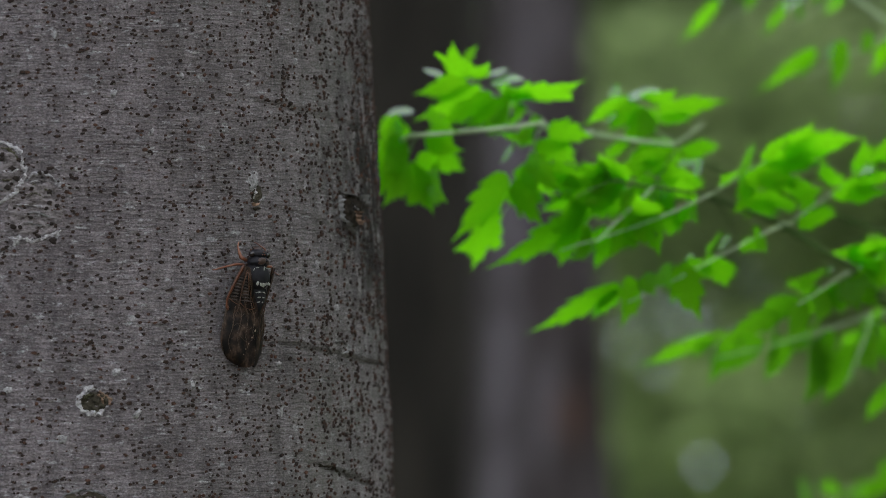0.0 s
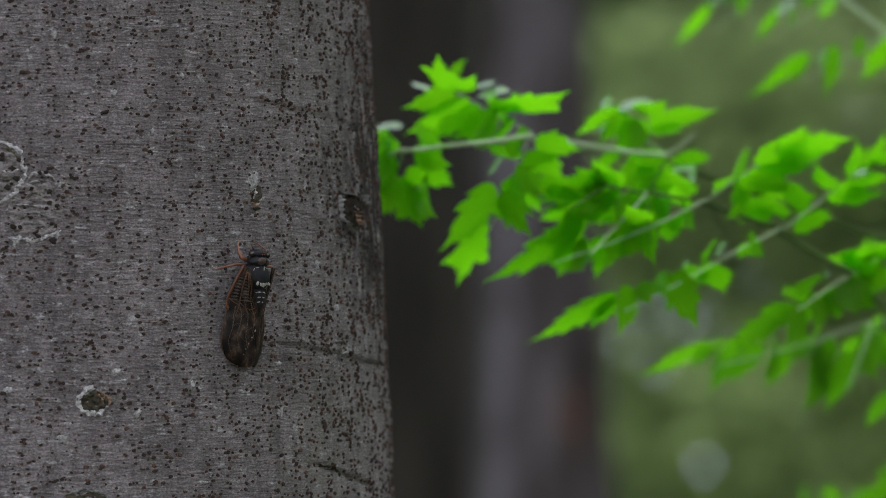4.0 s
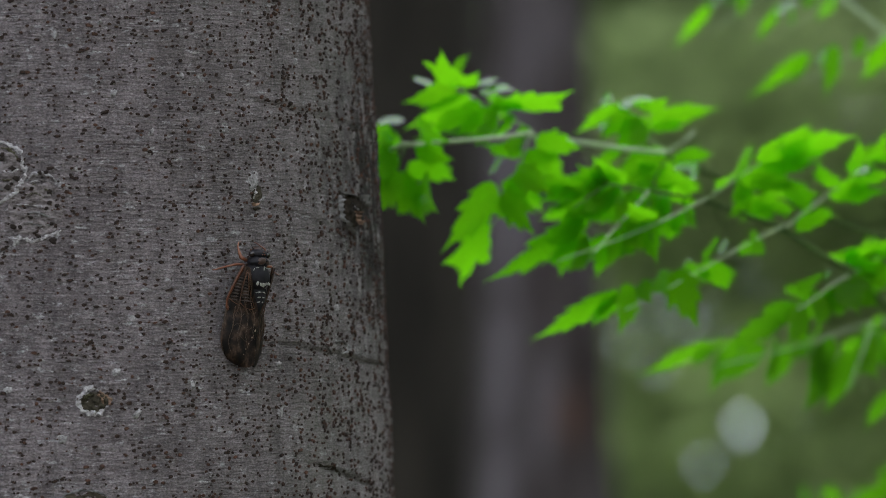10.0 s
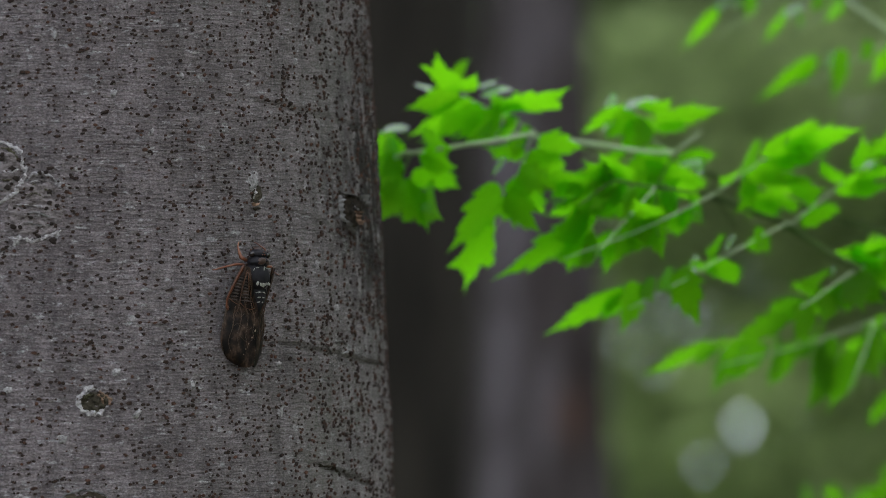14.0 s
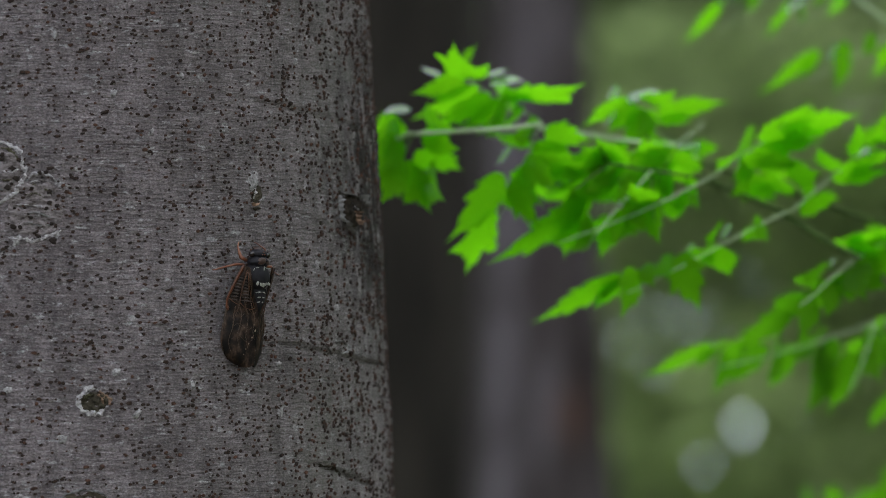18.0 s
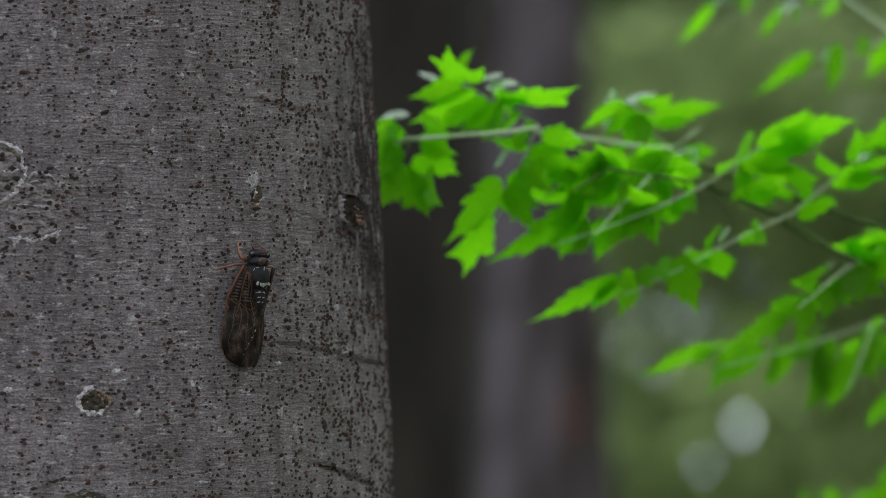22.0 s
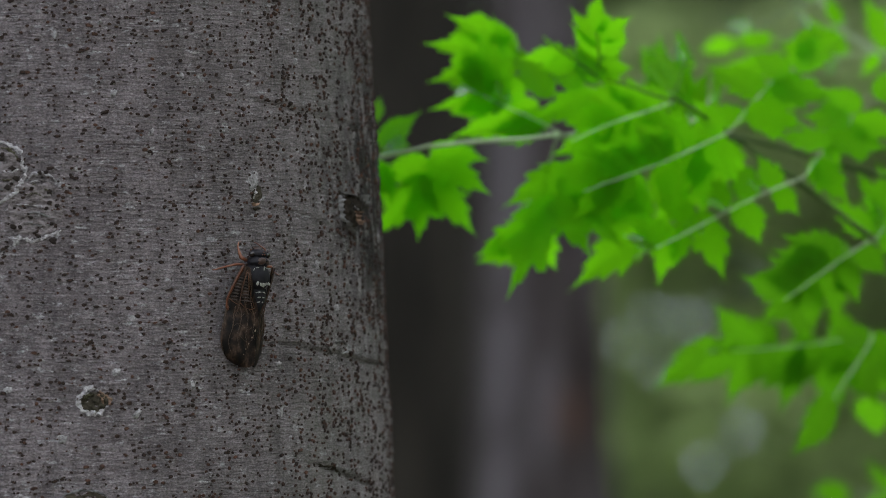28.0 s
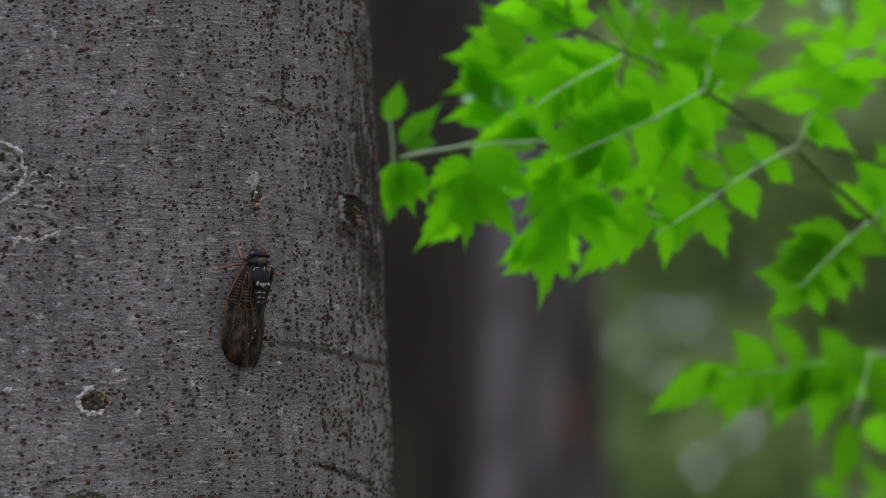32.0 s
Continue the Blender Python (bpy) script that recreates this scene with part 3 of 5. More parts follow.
crust([(595, 832), (620, 842), (648, 856)], 2.2, SCAR_DARK, near_tree, 0.0007, 35)


def build_lichen():
    rnd = random.Random(5)
    named = ((447, 325, 13), (492, 644, 6), (495, 730, 8), (243, 733, 8), (205, 660, 6), (200, 165, 7), (97, 62, 6), (110, 778, 8), (540, 330, 6), (30, 425, 9),
             (320, 135, 5), (265, 235, 6), (68, 20, 4), (15, 690, 7), (175, 40, 4), (342, 680, 6), (592, 545, 8), (560, 470, 7), (665, 420, 6), (525, 110, 6))
    for x, y, r in named:
        phi, z = bark_angle(x, y)
        m = TREE_INV @ bark_frame(phi, z, rnd.uniform(0, 90))
        bm = bmesh.new()
        s = TAN * 2.0 / 784 * r * 1.7
        ring = [bm.verts.new(m @ Vector((s * math.cos(a) * q, s * 0.7 * math.sin(a) * q, -0.0003))) for a, q in ((k * math.tau / 14, rnd.uniform(0.4, 1.25)) for k in range(14))]
        mid = [bm.verts.new(m @ Vector((s * 0.6 * math.cos(a) * q, s * 0.42 * math.sin(a) * q, 0.0004 + rnd.uniform(0, 0.0004)))) for a, q in ((k * math.tau / 14, rnd.uniform(0.6, 1.1)) for k in range(14))]
        for k in range(14):
            bm.faces.new((ring[k], ring[(k + 1) % 14], mid[(k + 1) % 14], mid[k]))
        bm.faces.new(mid)
        part("lichen_patch", bm, LICHEN, near_tree, "small crusty white lichen patch")


build_lichen()

# ---- the cicada; lengths in mm, x across, y towards the head, z away from the bark ----
def build_cicada():
    phi, z = bark_angle(432, 539)
    m = bark_frame(phi, z, -3.5) @ pose(0, 0, 0.0008, 0, 6, 0)
    loc, rot, _ = m.decompose()
    root = thing("cicada", Matrix.LocRotScale(loc, rot, None), "dark brown cicada with mottled wings resting head-up on bark", "insect")
    K = 0.001

    def put(name, bm, mat, parent=root, label=""):
        bmesh.ops.scale(bm, vec=(K, K, K), verts=bm.verts)
        return part(name, bm, mat, parent, label)

    # body
    bm = ball(bmesh.new(), (0, 4.5, 7.0), (6.2, 10.5, 4.9), u=20, v=14)
    for v in bm.verts:
        if v.co.y < 4:
            v.co.x *= 1 - 0.035 * (4 - v.co.y)
        ridge = math.sin(v.co.y * 2.6)
        v.co.z += 0.12 * ridge
    abdomen = put("abdomen", bm, SHELL, label="black abdomen with pale chalky rings")
    for y, w, zz in ((8.4, 3.4, 11.9), (6.0, 3.2, 12.0), (3.6, 2.9, 11.9), (1.4, 2.4, 11.6)):
        bm = bmesh.new()
        for sx in (-1, 1):
            tube(bm, [(sx * 0.5, y, zz), (sx * w * 0.5, y - 0.15, zz - 0.15), (sx * w, y - 0.5, zz - 0.9)], [0.2, 0.36, 0.16], 6)
        put("pale_ring", bm, CHALK, abdomen)
    bm = ball(bmesh.new(), (-0.6, 12.8, 8.3), (7.2, 7.2, 5.6), u=24, v=16)
    for v in bm.verts:
        if v.co.y < 10.5:
            v.co.x *= 0.9
    meso = put("mesonotum", bm, SHELL, label="black thorax shield with chalky white marks")
    marks = (((-3.4, 10.0, 13.1), (1.5, 0.9, 0.35), 35), ((0.0, 9.4, 13.3), (0.9, 1.3, 0.35), 0), ((1.3, 9.9, 13.25), (0.7, 1.1, 0.35), -30), ((-1.4, 9.5, 13.2), (0.7, 1.0, 0.3), 30),
             ((3.4, 10.2, 12.9), (1.3, 0.8, 0.35), -35), ((0.3, 17.2, 13.0), (0.3, 1.3, 0.3), -4), ((-3.3, 17.4, 12.3), (1.5, 0.28, 0.3), 8),
             ((3.3, 17.4, 12.3), (1.7, 0.28, 0.3), -8), ((-5.2, 16.4, 11.9), (0.3, 0.9, 0.3), -25))
    for c, r, a in marks:
        put("white_mark", ball(bmesh.new(), (c[0] - 0.6, c[1], c[2] + 0.1), (r[0] * 1.1, r[1], 0.22), (0, -c[0] * 4.5, a), 10, 6), CHALK, meso)
    bm = ball(bmesh.new(), (0, 20.2, 8.4), (5.9, 3.3, 4.7), u=24, v=14)
    for v in bm.verts:
        v.co.z += (0.3 * math.sin(v.co.x * 1.3) + 0.35 * math.sin(v.co.y * 2.4 + abs(v.co.x) * 0.9)) * (v.co.z > 9)
    pro = put("pronotum", bm, SHELL, label="dark brown collar plate")
    put("rust_patch", ball(bmesh.new(), (-1.6, 20.6, 12.6), (2.4, 1.7, 0.75), (0, -12, 15), 12, 8), SHELL_RED, pro)
    put("rust_patch", ball(bmesh.new(), (2.4, 20.3, 12.2), (2.0, 1.6, 0.75), (0, 20, 0), 12, 8), SHELL_RED, pro)
    head = put("head", ball(bmesh.new(), (0, 24.0, 8.2), (4.7, 2.5, 3.8), u=20, v=12), SHELL)
    put("snout", ball(bmesh.new(), (0, 26.0, 7.2), (2.6, 1.7, 2.8), u=14, v=10), SHELL_RED, head)
    for sx in (-1, 1):
        put("eye", ball(bmesh.new(), (sx * 4.9, 23.7, 9.0), (1.45, 1.5, 1.5), u=16, v=10), EYEMAT, head)
        bm = tube(bmesh.new(), [(sx * 2.6, 26, 7.6), (sx * 3.6, 27.6, 7.4), (sx * 4.4, 29.6, 6.8)], [0.22, 0.1, 0.05], 6)
        put("antenna", bm, SHELL, head)
    for dx, dy in ((0, 0.6), (-0.7, -0.5), (0.7, -0.5)):
        put("ocellus", ball(bmesh.new(), (dx, 24.2 + dy, 12.0), (0.33, 0.33, 0.3), u=8, v=6), LEGMAT, head)
    # wings: a roof of two sloping sheets, inner edge on the ridge, outer edge close to the bark
    for sx in (-1, 1):
        def wing_pt(t, s, lift=0.0):
            y = 16.5 - 46.0 * t
            inner_x, inner_z = (8.2 if sx < 0 else 6.4) * max(0, 1 - t / 0.45) ** 0.85 + (0.1 if sx < 0 else 0.4), 12.3 - 3.2 * t - (0.4 if sx > 0 else 0)
            width = 1.2 + 12.6 * math.sin(min(1.0, 0.08 + t * 1.35) * math.pi * 0.5) ** 1.2
            tip = max(0.0, (t - 0.66) / 0.34)
            width *= math.sqrt(max(0.0, 1 - tip ** 2.6))
            ox = inner_x + width * (1.1 if sx < 0 else 0.86)
            oz = max(1.3, inner_z - 8.5 * min(1, 0.25 + t * 2.2))
            arch = 1.3 * math.sin(s * math.pi)
            y -= 1.6 * tip * math.sin(s * math.pi)
            return Vector((sx * (inner_x + (ox - inner_x) * s), y + 1.6 * s * (1 - t), inner_z + (oz - inner_z) * s + arch + lift))
        bm = bmesh.new()
        nt_, ns = 44, 14
        grid = [[bm.verts.new(wing_pt(i / nt_, j / ns)) for j in range(ns + 1)] for i in range(nt_)]
        for i in range(nt_ - 1):
            for j in range(ns):
                bm.faces.new((grid[i][j], grid[i + 1][j], grid[i + 1][j + 1], grid[i][j + 1]))
        low = bmesh.ops.duplicate(bm, geom=bm.verts[:] + bm.faces[:])
        for e in low["geom"]:
            if isinstance(e, bmesh.types.BMVert):
                e.co.z -= 0.12
        wing = put("forewing", bm, WING, label="opaque brown mottled forewing")
        # the stout front edge, then the inner veins
        bm = tube(bmesh.new(), [wing_pt(i / 30, 1.0, 0.1) for i in range(14)], [0.85 - 0.025 * i for i in range(14)], 6)
        put("front_edge_vein", bm, VEIN if sx < 0 else DARK_VEIN, wing)
        bm = tube(bmesh.new(), [wing_pt(i / 30, 1.0, 0.1) for i in range(13, 27)], [0.4 - 0.014 * i for i in range(14)], 6)
        put("front_edge_vein", bm, DARK_VEIN, wing)
        put("vein_joint", ball(bmesh.new(), wing_pt(0.43, 0.97, 0.25), (0.6, 1.3, 0.5), (0, 0, 0), 8, 6), VEIN, wing)
        # the veins that close the two barred cells near the shoulder
        for cell in (((0.03, 0.62), (0.15, 0.64), (0.27, 0.64), (0.37, 0.6)), ((0.05, 0.5), (0.15, 0.36), (0.28, 0.22), (0.4, 0.12)), ((0.37, 0.6), (0.41, 0.45), (0.42, 0.28), (0.4, 0.12)),
                     ((0.33, 0.95), (0.36, 0.82), (0.38, 0.7), (0.37, 0.6))):
            put("cell_vein", tube(bmesh.new(), [wing_pt(t, s, 0.1) for t, s in cell], 0.15, 5), CELL_VEIN, wing)
        paths = ((0.05, 0.55, 0.62, 0.75), (0.05, 0.3, 0.5, 0.45), (0.05, 0.18, 0.4, 0.22), (0.3, 0.62, 0.8, 0.55), (0.3, 0.45, 0.8, 0.3), (0.4, 0.75, 0.85, 0.8), (0.35, 0.22, 0.72, 0.1))
        for t0, s0, t1, s1 in paths:
            pts = [wing_pt(t0 + (t1 - t0) * k / 10, s0 + (s1 - s0) * k / 10 + 0.03 * math.sin(k), 0.12) for k in range(11)]
            put("vein", tube(bmesh.new(), pts, [0.22 - 0.01 * k for k in range(11)], 5), DARK_VEIN, wing)
        for t, s0, s1 in ((0.3, 0.3, 0.8), (0.44, 0.12, 0.5), (0.47, 0.5, 0.8), (0.6, 0.2, 0.75), (0.72, 0.15, 0.75)):
            pts = [wing_pt(t + 0.03 * math.sin(k * 1.1), s0 + (s1 - s0) * k / 6, 0.12) for k in range(7)]
            put("cross_vein", tube(bmesh.new(), pts, 0.1, 5), DARK_VEIN, wing)
        for t, s, r in ((0.63, 0.08, 0.75), (0.7, 0.16, 0.6), (0.76, 0.25, 0.52), (0.81, 0.34, 0.45), (0.86, 0.42, 0.4), (0.57, 0.14, 0.5)):
            if sx > 0:
                continue
            p = wing_pt(t, s, 0.08)
            r *= 0.75
            put("pale_spot", ball(bmesh.new(), p, (r * 0.7, r * 1.25, 0.25), (0, 0, 14 * sx), 8, 6), TAN_SPOT, wing)
        for i in range(8):
            t = 0.12 + 0.031 * i
            for s0, s1 in ((0.7, 0.92), (0.46 - 0.038 * i, 0.57)):
                pts = [wing_pt(t, s0 + (s1 - s0) * k / 3, 0.0) for k in range(4)]
                put("grey_bar", tube(bmesh.new(), pts, [0.16, 0.4, 0.4, 0.16], 5), BAR, wing)
    # legs
    for sx in (-1, 1):
        legs = (((5.0, 20.5, 6.0), (8.2, 22.0, 5.0), (8.8, 26.8, 3.2), (6.0, 29.3, 0.6), (4.4, 29.8, 0.3)),
                ((5.8, 18.5, 5.0), (11.0, 18.6, 5.6), (16.0, 16.8, 2.0), (20.0, 15.4, 0.4), (21.6, 15.2, 0.3)),
                ((5.0, 12.0, 4.0), (7.5, 8.0, 3.0), (8.0, 3.0, 1.4), (8.4, 0.0, 0.4), (8.6, -1.0, 0.3)))
        for k, pts in enumerate(legs):
            bm = tube(bmesh.new(), [(sx * p[0], p[1], p[2]) for p in pts], [0.65 + 0.2 * (k == 0), 0.7 + 0.3 * (k == 0), 0.42, 0.28, 0.18], 8)
            put("leg", bm, LEGMAT, label="rusty orange-brown leg")


build_cicada()


# ---- trees behind ----
def far_tree(x, depth, radius, mat, label, lean=0.0, seed=0, taper=0.06):
    root = thing("background_tree", pose(x, depth, 0), label, "tree", "trees of the wood")
    zs = [-0.1] + [0.06 * i for i in range(100)]
    n, verts, faces = 48, [], []
    for z in zs:
        r0 = radius * max(0.35, 1 - taper * (z - EYE_Z)) + 0.08 * max(0, 1 - z / 0.5) ** 2
        for k in range(n):
            a = k * math.tau / n
            r = r0 * (1 + 0.05 * noise.noise((2.2 * math.cos(a) + seed, 2.2 * math.sin(a), z * 1.4)) + 0.05 * noise.noise((9 * math.cos(a), 9 * math.sin(a) + seed, z * 4)))
            verts.append((r * math.cos(a) + lean * (z - EYE_Z), r * math.sin(a), z))
    for j in range(len(zs) - 1):
        for k in range(n):
            a, b = j * n + k, j * n + (k + 1) % n
            faces.append((a, b, b + n, a + n))
    mesh_from("trunk", verts, faces, mat, root)
    bm = bmesh.new()
    for k in range(4):
        a = k * 1.7 + seed
        p0 = Vector((lean * 4.2, 0, 5.0 + 0.2 * k))
        d = Vector((math.cos(a), math.sin(a), 0.8))
        tube(bm, [p0, p0 + d * 0.6, p0 + d * 1.5], [radius * 0.4, radius * 0.25, 0.01])
    part("limb", bm, mat, root)


far_tree(-0.117, 8.0, 0.2, DARK_BARK, "dark brown tree trunk with furrowed bark", 0.0, 1)
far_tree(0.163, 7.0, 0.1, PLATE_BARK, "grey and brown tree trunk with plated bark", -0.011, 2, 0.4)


# small openings cut through the undergrowth, where the added glowing backdrop shines through: grid place and size
GAPS = ((1312, 757, 5.5), (1244, 824, -3), (1262, 686, -6), (1526, 212, 0), (1160, 92, -6))


def in_gap(p, size):
    gx, gy = 784 + 784 * p.x / (TAN * p.y), 441 - 784 * (p.z - EYE_Z) / (TAN * p.y)
    return any(math.hypot(gx - x, gy - y) < r + size * 784 / (TAN * p.y) for x, y, r in GAPS)


def shrub(x, y, rx, ry, top, count, size, seed, label, thin=0.5, leaf=None):
    """A loose shrub: stems and thousands of small leaves in clumps, with gaps between."""
    rnd = random.Random(seed)
    root = thing("shrub", pose(x, y, 0), label, "shrub", "undergrowth of the wood")
    for k in range(9):
        a = k * 0.7 + rnd.random()
        p = Vector((0.08 * math.cos(a), 0.08 * math.sin(a), 0))
        q = Vector((rx * 0.5 * math.cos(a), ry * 0.5 * math.sin(a), top * 0.5))
        e = Vector((rx * 0.8 * math.cos(a), ry * 0.8 * math.sin(a), top * rnd.uniform(0.8, 0.95)))
        if any(in_gap(Vector((x, y, 0)) + w, 0.02) for w in [p.lerp(q, i / 9) for i in range(10)] + [q.lerp(e, i / 9) for i in range(10)]):
            continue
        part("stem", tube(bmesh.new(), [p, q, e], [0.02, 0.013, 0.004], 6), DARK_BARK, root)
    clumps = []
    while len(clumps) < count // 28:
        c = Vector((rnd.uniform(-1, 1), rnd.uniform(-1, 1), rnd.uniform(0.03, 1)))
        if c.x ** 2 + c.y ** 2 < 1 and noise.noise((c.x * 2.5 + seed, c.y * 2.5, c.z * 3)) > -thin:
            clumps.append(Vector((c.x * rx, c.y * ry, c.z * top)))
    verts, faces = [], []
    for c in clumps:
        for _ in range(28):
            p = c + Vector((rnd.gauss(0, 0.1), rnd.gauss(0, 0.1), rnd.gauss(0, 0.08)))
            e = Euler((rnd.gauss(0, 0.6), rnd.gauss(0, 0.6), rnd.uniform(0, 6.3))).to_matrix()
            s = size * rnd.uniform(0.6, 1.2)
            if in_gap(Vector((x, y, 0)) + p + e @ Vector((0, 0.65 * s, 0)), 0.5 * s):
                continue
            n0 = len(verts)
            for q in ((0, 0, 0), (0.42, 0.5, 0.05), (0.3, 0.95, 0), (0, 1.35, -0.12), (-0.3, 0.95, 0), (-0.42, 0.5, 0.05)):
                verts.append(p + e @ (Vector(q) * s))
            faces.append((n0, n0 + 1, n0 + 2, n0 + 3))
            faces.append((n0, n0 + 3, n0 + 4, n0 + 5))
    mesh_from("crown", verts, faces, leaf or FAR_LEAF, root)
    return root


shrub(0.9, 11.5, 1.3, 0.9, 2.13, 15000, 0.05, 3, "leafy olive-green shrub in the wood", 0.1, OLIVE_LEAF)
# low shrub added to brighten the lower background
shrub(1.1, 10.4, 0.85, 0.5, 1.18, 5200, 0.05, 9, "low leafy olive-green shrub of the wood floor", 0.1, LIT_LOW_LEAF)
shrub(2.9, 12.5, 1.4, 1.0, 3.2, 7000, 0.05, 4, "leafy green shrub in the wood", 0.3)
shrub(-1.4, 12.5, 1.5, 1.0, 3.0, 7000, 0.05, 5, "leafy green shrub in the wood", 0.4)
tall_shrub = shrub(1.0, 15.5, 2.2, 1.2, 4.2, 20000, 0.1, 6, "tall leafy shrub in the wood", 0.2, SHADED_SHRUB_LEAF)


def build_spray():
    """A leafy twig of the tall shrub, which the wind swings to and fro before the glowing backdrop."""
    rnd = random.Random(77)
    verts, faces = [], []
    for _ in range(70):
        p = Vector((rnd.gauss(0, 0.045), rnd.gauss(0, 0.03), rnd.gauss(0, 0.045)))
        e = Euler((rnd.uniform(0.6, 2.2), rnd.gauss(0, 0.6), rnd.uniform(0, 6.3))).to_matrix()
        n0 = len(verts)
        for q in ((0, 0, 0), (0.42, 0.5, 0.05), (0.3, 0.95, 0), (0, 1.35, -0.12), (-0.3, 0.95, 0), (-0.42, 0.5, 0.05)):
            verts.append(p + e @ (Vector(q) * 0.045))
        faces.append((n0, n0 + 1, n0 + 2, n0 + 3))
        faces.append((n0, n0 + 3, n0 + 4, n0 + 5))
    ob = tagged(mesh_from("leaf_spray", verts, faces, FAR_LEAF, tall_shrub), kind="stuff")
    ob.matrix_basis = pose(0.01, -1.2, 0.9)
    return ob


spray = build_spray()
shrub(1.2, 18.5, 2.6, 1.2, 5.2, 20000, 0.12, 7, "tall leafy shrub on the slope of the wood", 0.3, SHADED_SHRUB_LEAF)

# unseen shrubs added at the sides to keep low sky light off the trunk
for k, (sx_, sy_) in enumerate(((4.6, 1.6), (4.3, 4.4), (5.2, -1.2), (4.0, 7.2), (-4.6, 6.5), (-5.0, 3.0))):
    shrub(sx_, sy_, 1.5, 1.5, 3.8, 4500, 0.13, 20 + k, "large leafy shrub added out of view to block side light", 0.3)

# ---- unseen trees added all round to block the low sky, which leave it open mostly overhead ----
def screen_tree(x, y, tall, spread, seed):
    rnd = random.Random(seed)
    root = thing("woodland_tree", pose(x, y, 0), "tall broadleaf tree added round the wood to block low sky", "tree", "trees of the wood")
    bm = tube(bmesh.new(), [(0, 0, -0.1), (0.02, 0, tall * 0.3), (0.05, 0.02, tall * 0.6), (0.03, 0, tall * 0.92)], [0.17, 0.14, 0.1, 0.03], 14)
    part("trunk", bm, DARK_BARK, root)
    tips = []
    for k in range(7):
        a = k * 0.95 + rnd.random()
        h = tall * rnd.uniform(0.3, 0.75)
        d = Vector((math.cos(a), math.sin(a), 0.45)) * spread * rnd.uniform(0.6, 0.95)
        p0 = Vector((0.03, 0, h))
        part("limb", tube(bmesh.new(), [p0, p0 + d * 0.5 + Vector((0, 0, 0.1)), p0 + d], [0.06, 0.04, 0.012], 8), DARK_BARK, root)
        tips += [p0 + d * q for q in (0.45, 0.75, 1.0)]
    verts, faces = [], []
    for _ in range(130):
        c = rnd.choice(tips) + Vector((rnd.gauss(0, 0.5), rnd.gauss(0, 0.5), rnd.gauss(0, 0.6)))
        for _ in range(22):
            p = c + Vector((rnd.gauss(0, 0.2), rnd.gauss(0, 0.2), rnd.gauss(0, 0.16)))
            e = Euler((rnd.gauss(0, 0.6), rnd.gauss(0, 0.6), rnd.uniform(0, 6.3))).to_matrix()
            s = 0.14 * rnd.uniform(0.6, 1.2)
            n0 = len(verts)
            for q in ((0, 0, 0), (0.45, 0.5, 0.05), (0, 1.35, -0.12), (-0.45, 0.5, 0.05)):
                verts.append(p + e @ (Vector(q) * s))
            faces.append((n0, n0 + 1, n0 + 2, n0 + 3))
    mesh_from("crown", verts, faces, FAR_LEAF, root)


# the gap at the front left lets more light on the trunk
for k in (0, 1, 2, 3, 7, 8, 9, 10, 11, 12, 13, 14):
    ang = radians(118 + k * 304 / 14)
    far = 7.5 + 3.0 * ((k * 7) % 5) / 4
    screen_tree(far * math.cos(ang), 2.0 + far * math.sin(ang), 8.5 + (k * 5) % 4, 2.2, 200 + k)
for k, (px, py) in enumerate(((-3.5, 19.0), (3.4, 20.0), (0.2, 23.0), (6.5, 19.0), (-7.0, 20.0))):
    screen_tree(px, py, 9.0, 2.8, 300 + k)

